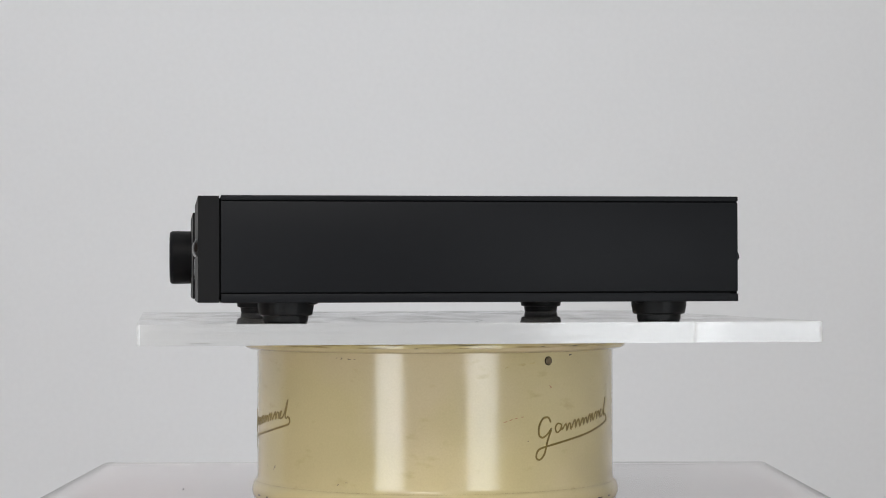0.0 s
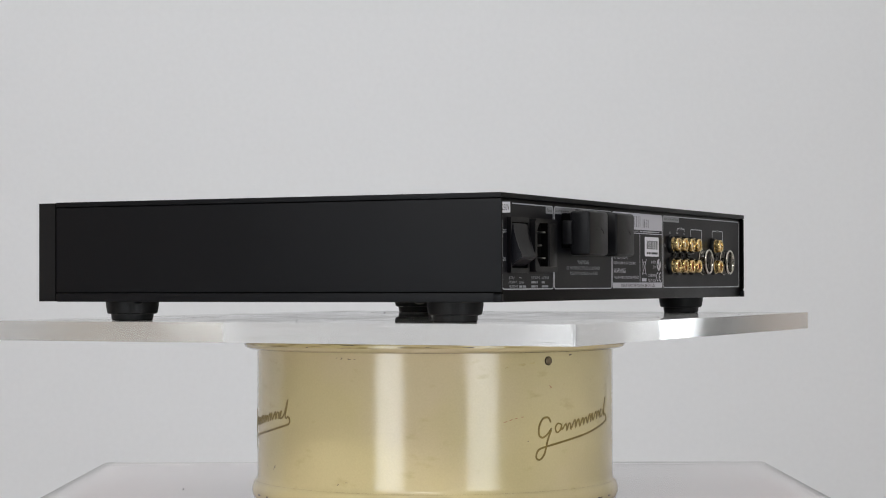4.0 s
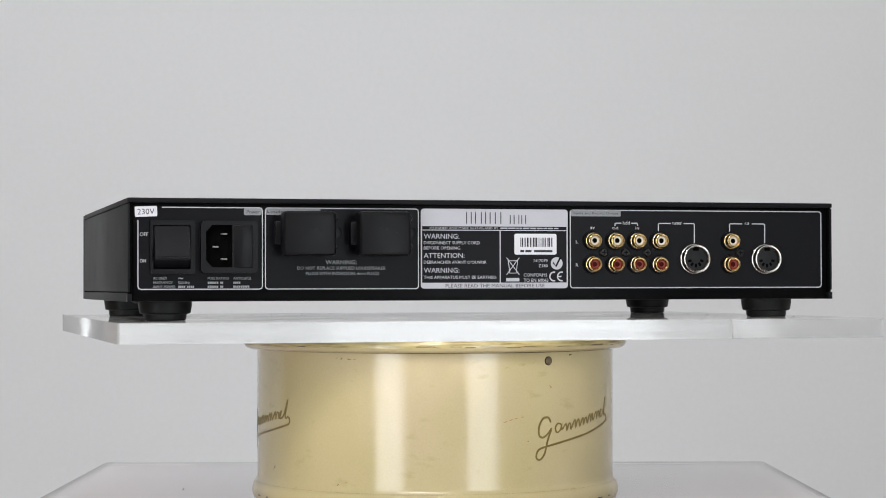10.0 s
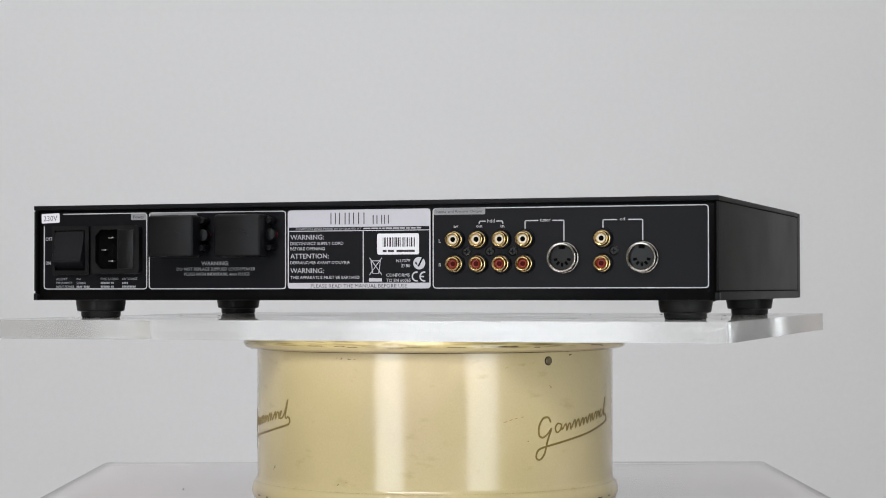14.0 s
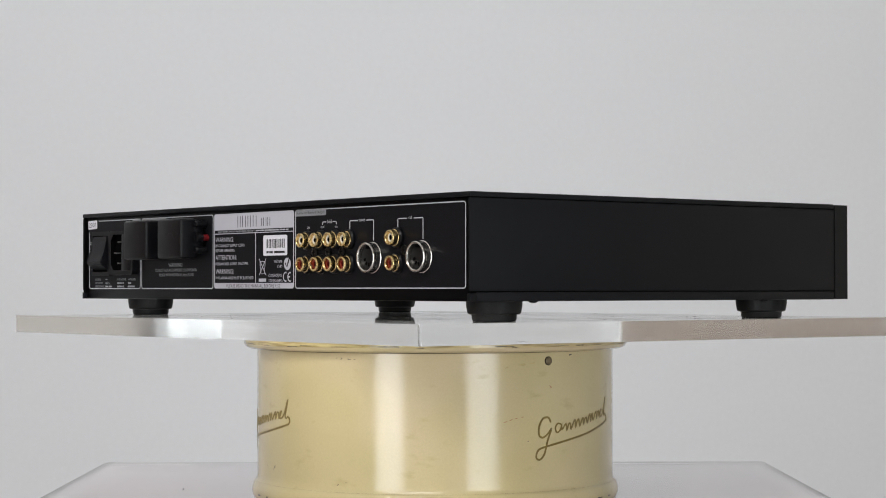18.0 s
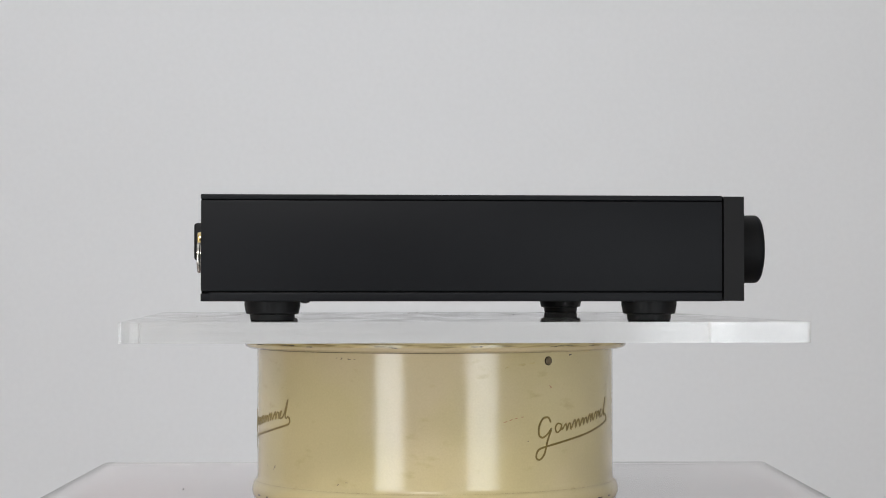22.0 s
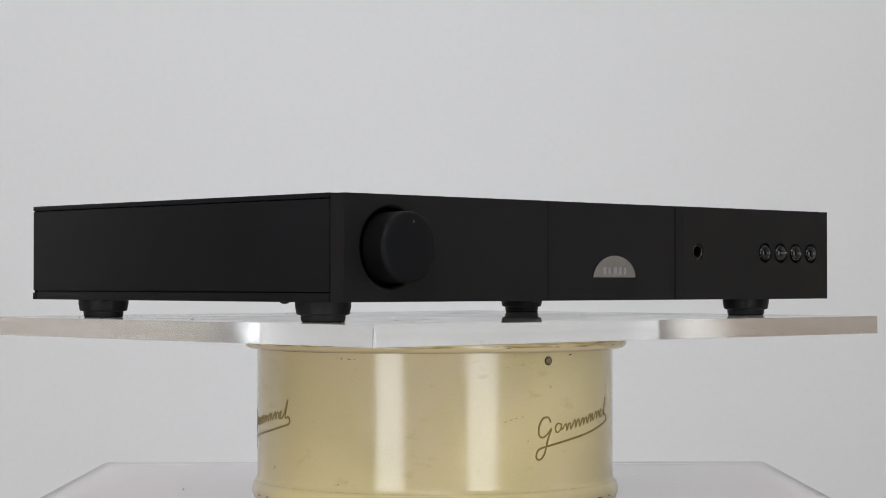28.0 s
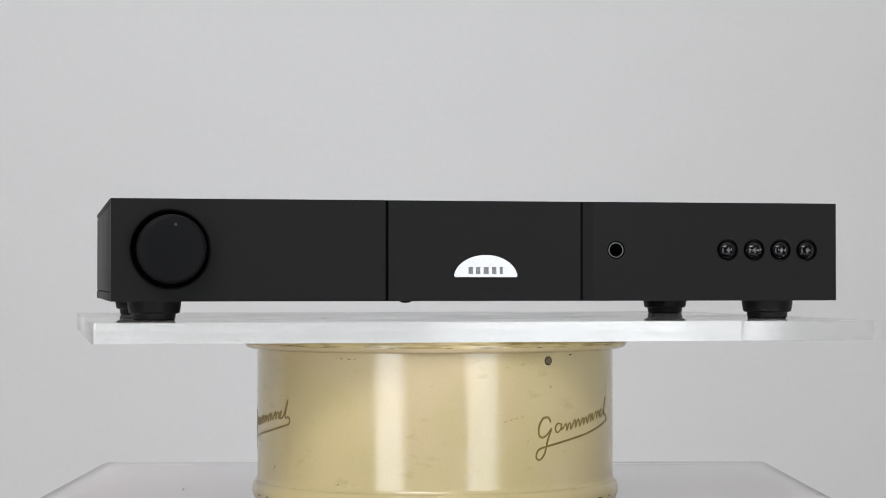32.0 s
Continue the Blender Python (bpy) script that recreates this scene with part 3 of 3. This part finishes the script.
    part("pointer_dimple", at_knob(lathe([(0.85, 15.2), (0.85, 15.90), (0.5, 15.96)], 16), 2.0, 13.7), JACK, knob, "tiny dark metal pointer dot")

    # headphone jack and source buttons
    def at_front(bm, x, z):
        return moved(place(bm, F()), Matrix.Translation((x * MM, 0, z * MM)))

    jack = part("headphone_jack", at_front(lathe([(5.35, -1.6), (4.7, -1.2), (4.7, -0.6), (4.5, -0.3), (4.0, -0.3), (3.8, -0.6), (3.6, -9.0)], 32, False), 78.6, 41.3), JACK, amp, "ring of the headphone socket")
    part("socket_bore", at_front(lathe([(3.6, -9.3), (3.55, -9.0), (3.2, -8.8)], 24), 78.6, 41.3), DARK, jack)
    for x, word in ((147.6, "cd"), (164.2, "tuner"), (180.8, "hdd"), (197.4, "av")):
        b = part("source_button", at_front(lathe([(5.6, -3.0), (5.5, -1.2)] + [(5.5 * math.cos(radians(a)), -1.2 + 3.9 * math.sin(radians(a))) for a in range(10, 89, 8)], 40), x, 41.6), GLOSS, amp, "domed gloss black push button")
        w = 1.05 * len(word)
        part("button_lettering", at_front(text_mesh(word, -w * 0.72, w * 0.72, -0.8, 0.8, 2.75), x, 41.6), MARKINK, b)

    # feet and small screws below
    for u, v in ((190.2, -108.7), (190.2, 104.6), (-189.0, 105.2), (-189.0, -108.7)):
        foot = part("foot", moved(scaled(lathe([(15.7, 13.0), (15.7, 9.0), (14.9, 4.6), (14.3, 4.0), (12.6, 3.7), (12.4, 1.0), (12.2, 0.6)], 48)), Matrix.Translation((u * MM, v * MM, 0))), RUBBER, amp, "round stepped black rubber foot")
        part("foot_pad", moved(scaled(lathe([(11.8, 0.8), (12.0, 0.5), (11.8, 0.0)], 40)), Matrix.Translation((u * MM, v * MM, 0))), DARK, foot)
    for u, v, r in ((-42.7, -130.4, 4.0), (-205.0, -94.5, 3.0), (205.0, -94.5, 3.0), (-201.0, 87.0, 3.0), (205.0, 90.0, 3.0)):
        part("case_screw", moved(scaled(lathe([(r, 13.0), (r, 11.6), (r * 0.8, 10.5), (r * 0.3, 10.0)], 20)), Matrix.Translation((u * MM, v * MM, 0))), PLASTIC, amp)

    # rear panel
    rear = part("rear_panel", place(box(-213.3, 213.3, 12.0, 67.8, -2.0, 0.0, 0.3), B()), REAR, amp, "black rear panel with white printed frames")

    def printed(name, bm, material=INK, label=""):
        return part(name, place(bm, B()), material, rear, label)

    Z0, Z1 = 0.02, 0.12
    LOW, HIGH = 18.8, 65.4

    # power frame, open at its upper corner
    fr = stripe([(-196.4, HIGH), (-140.6, HIGH), (-139.4, HIGH - 0.5), (-138.9, HIGH - 1.7), (-138.9, LOW + 1.7), (-139.4, LOW + 0.5), (-140.6, LOW), (-208.3, LOW), (-209.5, LOW + 0.5), (-210.0, LOW + 1.7), (-210.0, 58.0)], 0.58, Z0, Z1)
    printed("power_frame", fr)
    printed("speaker_frame", stripe(rounded(-137.2, -46.6, LOW, HIGH, 1.8), 0.58, Z0, Z1, True))
    printed("input_frame", stripe(rounded(46.9, 209.7, LOW + 0.2, HIGH + 0.1, 1.8), 0.58, Z0, Z1, True))

    for x0, x1 in ((-209.7, -139.2), (-136.9, -46.9), (47.2, 209.4)):
        printed("printed_field", slab(rounded(x0, x1, LOW + 0.3, HIGH - 0.3, 1.6, 3), 0.004, 0.016), FIELD)

    def words(text, x0, x1, zc, h, material=INK, z=0.10):
        printed("lettering", text_mesh(text, x0, x1, zc - h / 2, zc + h / 2, z), material)

    def tab(x0, x1, z0, z1, material, r=0.6):
        return printed("printed_tab", slab(rounded(x0, x1, z0, z1, r, 3), Z0, Z1), material)

    askew = Matrix.Translation((-205.5, 62.9, 0)) @ Matrix.Rotation(radians(2.2), 4, "Z") @ Matrix.Translation((205.5, -62.9, 0))
    printed("voltage_sticker", moved(slab(rounded(-211.8, -199.2, 60.0, 65.9, 0.6, 3), Z0, Z1), askew), STICKER, "white paper sticker set askew")
    printed("lettering", moved(text_mesh("230V", -210.3, -200.7, 61.3, 64.5, 0.2), askew), BLACKINK)
    tab(-149.6, -139.4, 61.2, 65.2, TAB)
    words("Power", -148.0, -140.6, 63.1, 2.0, BLACKINK, 0.2)
    tab(-136.8, -105.0, 61.4, 65.2, TAB)
    words("Loudspeakers", -136.0, -115.0, 63.1, 2.0, BLACKINK, 0.2)
    words("OFF", -209.0, -204.2, 50.0, 2.1)
    words("ON", -209.0, -205.5, 35.0, 2.1)
    for z, text, x1 in ((25.0, "AC ONLY", -193.6), (22.5, "FREQUENCY", -190.4), (20.2, "INPUT POWER", -188.8)):
        words(text, -201.4, x1, z, 1.5, SMALLINK)
    words("~", -187.2, -184.4, 25.0, 0.9, SMALLINK)
    words("50/60Hz", -187.2, -180.6, 22.5, 1.5, SMALLINK)
    words("FUSE RATING", -170.4, -158.4, 25.0, 1.5, SMALLINK)
    words("ANTISURGE", -155.7, -145.4, 25.0, 1.5, SMALLINK)

    def bars(rows, h, material=INK, z0=Z0, z1=Z1):
        bm = bmesh.new()
        for x0, x1, z in rows:
            box(x0, x1, z - h / 2, z + h / 2, z0, z1, bm=bm)
        printed("printed_bars", bm, material)

    dashes = []
    for x0, x1, z in ((-187.2, -183.0, 20.2), (-182.2, -177.8, 20.2), (-170.4, -164.0, 22.5), (-163.2, -161.6, 22.5), (-170.4, -164.0, 20.2), (-163.2, -161.6, 20.2), (-155.7, -151.4, 22.5), (-155.7, -146.0, 20.2)):
        while x0 < x1 - 0.3:
            dashes.append((x0, min(x0 + 0.75, x1), z))
            x0 += 1.05
    bars(dashes, 1.2, SMALLINK)

    # rocker switch
    sw = part("power_switch", place(slab(rounded(-203.2, -177.8, 27.6, 58.0, 0.8, 3), 0.0, 2.2, [rounded(-201.6, -180.4, 30.2, 55.2, 0.4, 2)], [0.1]), B()), PLASTIC, amp, "black rocker mains switch")
    bm = bmesh.new()
    prof = [(31.0, 0.2), (35.6, 7.2), (37.0, 7.6), (45.0, 4.0), (54.6, 2.4), (54.6, 0.2)]
    for x in (-201.0, -181.0):
        bm.faces.new([bm.verts.new((x, y, z)) for y, z in prof])
    bm.verts.ensure_lookup_table()
    n = len(prof)
    for i in range(n):
        bm.faces.new((bm.verts[i], bm.verts[(i + 1) % n], bm.verts[n + (i + 1) % n], bm.verts[n + i]))
    bmesh.ops.bevel(bm, geom=list(bm.edges), offset=0.5, segments=2, affect="EDGES")
    part("rocker", place(bm, B()), ROCKER, sw)
    # Shallow well lined near-black to give the shade of a deeper one.
    well = joined(slab(rounded(-201.5, -180.5, 30.3, 55.1, 0.4, 2), 0.1, 0.3), stripe(rounded(-201.45, -180.55, 30.35, 55.05, 0.4, 2), 0.24, 0.2, 2.1, True))
    part("switch_well", place(well, B()), DARK, sw, "black lining that holds the shade round the rocker")

    # mains inlet with fuse drawer
    hole = [(-172.0, 35.2), (-168.4, 31.2), (-157.0, 31.2), (-157.0, 55.4), (-168.4, 55.4), (-172.0, 51.4)]
    inlet = part("mains_inlet", place(slab(rounded(-174.8, -142.2, 28.0, 57.8, 2.6, 4), 0.0, 4.4, [hole], [0.2]), B()), PLASTIC, amp, "black mains inlet with fuse drawer")
    # Inlet floor and walls blackened, as the shade of a deeper opening.
    well = joined(slab(hole, 0.2, 0.4), stripe([(x * 0.998 - 0.3, y * 0.997 + 0.13) for x, y in hole], 0.3, 0.3, 4.3, True))
    part("inlet_well", place(well, B()), DARK, inlet, "black lining that holds the inlet's shade")
    part("fuse_drawer", place(box(-156.2, -145.4, 31.0, 55.2, 4.0, 5.0, 0.4), B()), PLASTIC, inlet)
    for x, z in ((-161.5, 50.3), (-166.4, 42.9), (-161.5, 35.9)):
        part("inlet_pin", place(box(x - 1.7, x + 1.7, z - 0.45, z + 0.45, 0.2, 4.2, 0.25), B()), PRONG, inlet)

    # pair of loudspeaker plugs on their posts
    for x0 in (-127.4, -83.4):
        plug = part("speaker_plug", place(box(x0 - 2.2, x0 + 28.2, 37.7, 63.3, 6.0, 18.6, 2.2, 3), B()), PLASTIC, amp, "chunky black twin loudspeaker plug")
        part("plug_shoulder", place(box(x0 - 5.6, x0 + 1.0, 44.0, 57.6, 3.0, 9.0, 0.8), B()), PLASTIC, plug)
        for z in (59.8, 43.4):
            part("clamp_knob", moved(place(lathe([(2.1, 1.0), (2.1, 8.0), (1.6, 9.0)], 20), B()), Matrix.Translation((-(x0 + 29.2) * MM, 0, z * MM))), PLASTIC, plug)
        part("plug_neck", place(box(x0 + 24.0, x0 + 28.2, 40.8, 62.6, 2.0, 9.5, 1.0), B()), PLASTIC, plug)
        part("cable_slot", place(box(x0 + 0.8, x0 + 27.6, 42.2, 62.0, 0.2, 6.4), B()), DARK, plug)
        part("plug_emblem", place(stripe([(x0 + 9, 52.6), (x0 + 12, 53.8), (x0 + 16, 53.6), (x0 + 19, 52.0), (x0 + 20, 50.6)], 0.7, 18.5, 18.8), B()), PLASTIC, plug, "plain moulded curve")
        part("binding_post", moved(place(lathe([(2.1, 0.0), (2.1, 4.6), (2.0, 4.8)], 20), B()), Matrix.Translation((-(x0 + 29.9) * MM, 0, 51.2 * MM))), RED_POST, plug, "dark red post collar")
        part("post_cap", moved(place(lathe([(3.5, 4.8), (3.5, 8.6), (2.4, 9.0)], 20), B()), Matrix.Translation((-(x0 + 29.9) * MM, 0, 51.2 * MM))), PLASTIC, plug)
    words("WARNING:", -102.0, -83.7, 34.2, 2.4, SMALLINK)
    words("DO NOT REPLACE SUPPLIED LOUDSPEAKER", -118.6, -66.3, 30.8, 1.9, SMALLINK)
    words("PLUGS WITH INDIVIDUAL 4mm PLUGS", -113.6, -70.2, 27.7, 1.9, SMALLINK)

    # maker's plate
    bm = slab(rounded(-45.2, 45.3, LOW, HIGH + 0.3, 2.0), Z0, Z1)
    printed("maker_label", bm, LABEL, "pale silver information label")
    printed("label_field", slab([(-44.4, 22.2), (44.5, 22.2), (44.5, 55.4), (-44.4, 55.4)], Z1, 0.17), FIELD)
    printed("label_line", box(-44.4, 44.5, 52.9, 53.4, 0.17, 0.22), LABEL)
    printed("label_line", box(2.9, 3.5, 22.2, 53.0, 0.17, 0.22), LABEL)
    for x0, x1 in ((-17.6, -17.0), (-14.8, -14.2), (-12.2, -11.6), (-8.6, -8.0), (-6.0, -5.4), (-3.2, -2.6), (0.0, 0.6), (3.4, 4.0), (9.2, 9.8), (11.6, 12.2), (14.6, 15.1), (16.4, 16.9), (18.8, 19.3)):
        printed("model_bar", box(x0, x1, 57.0, 63.9 if x0 < 9 else 62.2, Z1, 0.17), BLACKINK)
    rng = random.Random(2)
    words("DESIGNED AND MADE IN ENGLAND BY", -39.7, 2.1, 54.4, 1.1, GREYINK, 0.24)
    x, rows = 3.4, []
    while x < 38:
        w = rng.uniform(1.2, 4.5)
        rows.append((x, min(x + w, 39.5), 54.4))
        x += w + 0.6
    bars(rows, 0.8, GREYINK, 0.17, 0.22)
    H = 0.24
    words("WARNING:", -43.4, -21.9, 49.5, 2.9, LABEL, H)
    words("DISCONNECT SUPPLY CORD", -43.4, -9.4, 45.7, 1.8, LABEL, H)
    words("BEFORE OPENING", -43.4, -21.3, 42.6, 1.8, LABEL, H)
    words("ATTENTION:", -43.4, -18.7, 38.2, 2.9, LABEL, H)
    words("DEBRANCHER AVANT D'OUVRIR", -43.4, -5.2, 34.3, 1.8, LABEL, H)
    words("WARNING:", -43.4, -21.9, 29.5, 2.9, LABEL, H)
    words("THIS APPARATUS MUST BE EARTHED", -43.4, 0.8, 25.4, 1.8, LABEL, H)
    words("PLEASE READ THE MANUAL BEFORE USE", -30.2, 30.7, 20.4, 2.1, BLACKINK, H)
    words("CONFORMS", 17.7, 32.3, 26.7, 1.9, LABEL, H)
    words("TO EN 60065", 17.7, 33.0, 23.6, 1.9, LABEL, H)
    words("N17079", 24.0, 32.6, 35.2, 1.8, LABEL, H)
    words("Z180", 27.0, 32.6, 32.2, 1.8, LABEL, H)
    # serial sticker with plain bars
    printed("serial_sticker", slab(rounded(12.0, 38.2, 38.8, 51.2, 1.2), 0.17, 0.30), STICKER, "white sticker with black stripes")
    x, strips = 15.6, bmesh.new()
    while x < 35.6:
        w = rng.choice((0.35, 0.35, 0.7, 1.0))
        box(x, x + w, 43.4, 48.9, 0.30, 0.34, bm=strips)
        x += w + rng.choice((0.4, 0.5, 0.8))
    printed("sticker_stripes", strips, BLACKINK)
    bars([(15.6, 18.0, 40.9), (18.8, 22.6, 40.9), (24.2, 35.6, 40.9)], 1.3, BLACKINK, 0.30, 0.34)
    # approval marks as plain shapes
    printed("round_mark", slab(circle(38.3, 33.6, 3.7), 0.17, 0.22), LABEL)
    printed("tick_mark", stripe([(36.0, 34.2), (37.8, 31.8), (40.6, 37.2)], 1.1, 0.22, 0.26), REAR)
    marks = bmesh.new()
    for cx in (36.6, 41.4):
        joined(marks, stripe([(cx + 2.6 * math.cos(radians(a)), 25.8 + 2.6 * math.sin(radians(a))) for a in range(75, 286, 15)], 0.8, 0.17, 0.22))
    box(39.0, 41.2, 25.4, 26.2, 0.17, 0.22, bm=marks)
    printed("approval_mark", marks, LABEL)
    bin_mark = stripe([(8.2, 35.0), (9.2, 27.8), (13.0, 27.8), (14.0, 35.0), (8.0, 35.2), (14.2, 35.2)], 0.5, 0.17, 0.22)
    joined(bin_mark, stripe([(7.2, 37.0), (15.0, 26.9)], 0.45, 0.17, 0.23))
    joined(bin_mark, stripe([(15.0, 37.0), (7.2, 26.9)], 0.45, 0.17, 0.23))
    box(6.9, 15.0, 22.9, 24.9, 0.17, 0.22, bm=bin_mark)
    printed("bin_mark", bin_mark, LABEL)

    # input sockets
    tab(47.3, 78.8, 61.8, 65.6, TAB)
    words("Inputs and Record Output", 48.6, 77.4, 63.5, 2.0, BLACKINK, 0.2)
    words("L", 50.4, 51.8, 46.6, 2.0)
    words("R", 50.4, 51.9, 32.6, 2.0)
    words("av", 59.6, 62.4, 54.8, 1.3)
    words("out", 73.4, 77.2, 54.9, 1.5)
    words("in", 88.2, 90.4, 54.9, 1.7)
    words("hdd", 80.2, 84.6, 58.0, 2.0)
    words("tuner", 111.8, 118.0, 58.0, 1.7)
    words("cd", 159.0, 161.8, 58.2, 1.8)
    for x0, x1, a, b, d0, d1 in ((75.2, 89.5, 79.2, 85.6, 56.2, 56.2), (102.9, 126.1, 110.8, 119.2, 52.9, 46.0), (149.1, 172.2, 157.2, 163.8, 52.9, 46.0)):
        printed("bracket_line", stripe([(x0, d0), (x0, 57.3), (x0 + 0.5, 57.8), (a, 57.8)], 0.6, Z0, Z1))
        printed("bracket_line", stripe([(b, 57.8), (x1 - 0.5, 57.8), (x1, 57.3), (x1, d1)], 0.6, Z0, Z1))

    def at_back(bm, x, z):
        return moved(place(bm, B()), Matrix.Translation((-x * MM, 0, z * MM)))

    for x in (60.6, 74.8, 88.8, 102.9, 149.2):
        for z, m, colour, w in ((47.2, WHITE_PIN, "white", 2.75), (33.0, RED_PIN, "red", 2.75)):
            s = part("phono_socket", at_back(lathe([(4.7, 2.4), (4.7, 3.0), (4.4, 3.2), (4.40, 5.8), (4.32, 6.3), (4.05, 6.75), (3.7, 6.95), (3.35, 6.85), (3.0, 6.45), (2.85, 5.9), (2.8, 4.6)], 32), x, z), GOLD, amp, "gold phono socket with %s insert" % colour)
            part("insulator", at_back(lathe([(w, 3.6), (w, 5.1), (2.2, 5.5), (1.6, 5.4), (1.5, 4.9)], 28), x, z), m, s, "%s plastic insert" % colour)
            part("centre_bore", at_back(lathe([(1.55, 4.2), (1.5, 5.05), (0.3, 5.0)], 16), x, z), DARK if colour == "white" else RED_BORE, s)
            part("base_washer", at_back(lathe([(5.8, 0.0), (5.8, 1.6), (5.2, 2.4), (4.0, 2.5)], 28), x, z), PLASTIC, s)
    for x in (125.8, 172.3):
        d = part("din_socket", at_back(lathe([(9.0, 0.0), (9.0, 1.0), (8.6, 1.3), (8.40, 4.0), (8.65, 4.5), (8.7, 5.2), (8.5, 5.8), (8.1, 6.1), (7.6, 6.0), (7.2, 5.6), (7.0, 5.0), (7.0, 3.0)], 48), x, 36.3), NICKEL, amp, "round nickel socket with five holes")
        part("socket_face", at_back(lathe([(7.05, 2.6), (7.0, 3.1), (1.0, 3.2)], 40), x, 36.3), FACE, d)
        for a in (196, 233, 270, 307, 344):
            slot = moved(box(2.9, 5.2, -0.8, 0.8, 2.8, 3.32, 0.3, 2), Matrix.Rotation(radians(a), 4, "Z"))
            part("socket_hole", at_back(slot, x, 36.3), DARK, d)
        part("key_notch", at_back(box(-1.6, 1.6, 5.0, 6.9, 2.9, 4.4, 0.2), x, 36.3), DARK, d)
    for x in (67.9, 81.8, 95.7, 155.7):
        sc = part("panel_screw", at_back(lathe([(2.8, 0.0), (2.8, 0.9), (1.9, 1.4)], 20), x, 40.2), SCREW, amp, "small black cross-head screw")
        cross = box(-1.4, 1.4, -0.3, 0.3, 1.2, 1.5)
        box(-0.3, 0.3, -1.4, 1.4, 1.2, 1.49, bm=cross)
        part("screw_slot", at_back(cross, x, 40.2), DARK, sc)
    return amp


AMP = amplifier()


# ---- dust on the sheet ----
def dust():
    specks = bmesh.new()
    rng = random.Random(9)
    for k in range(32):
        x, y = rng.uniform(-220, 220), rng.uniform(-186, 184)
        r = rng.choice((0.22, 0.28, 0.35, 0.45, 0.65))
        bm = scaled(lathe([(r * rng.uniform(1.0, 1.8), 0.0), (r * 1.2, 0.12), (r * 0.5, 0.22)], 7))
        joined(specks, moved(bm, Matrix.Translation((x * MM, y * MM, SHEET_TOP - SHEET_BOTTOM + 0.00004))))
    part("dust_specks", specks, DARK, SHEET, "tiny dark specks of dirt")


dust()


# ---- turning ----
TURN = [(0, -82.63), (1.5, -95.15), (3, -107.66), (4.5, -119.95), (6, -132.25), (7.5, -144.71), (9, -157.16), (10.5, -169.71), (12, -182.25), (13, -190.47), (14, -198.68), (15.5, -211.26), (17, -223.83), (18.5, -236.36), (20, -248.90), (21.5, -261.64), (23, -274.38), (24, -282.74), (25, -291.11), (26.5, -303.79), (28, -316.48), (29, -324.94), (30, -333.41), (31, -341.29), (32, -349.16)]

WOBBLE = pose(0, 0, 0, 0.088, 0.060, 0)     # the platter sits a hair out of true


def motions():
    def rows(x, y, z, askew=0.0):
        return [(t, pose(x, y, z, 0, 0, a + askew) @ WOBBLE) for t, a in TURN]
    walk(AMP, rows(*AMP.location))
    walk(SHEET, rows(*SHEET.location, 0.32))
    walk(PLATTER, rows(0, 0, 0))


motions()
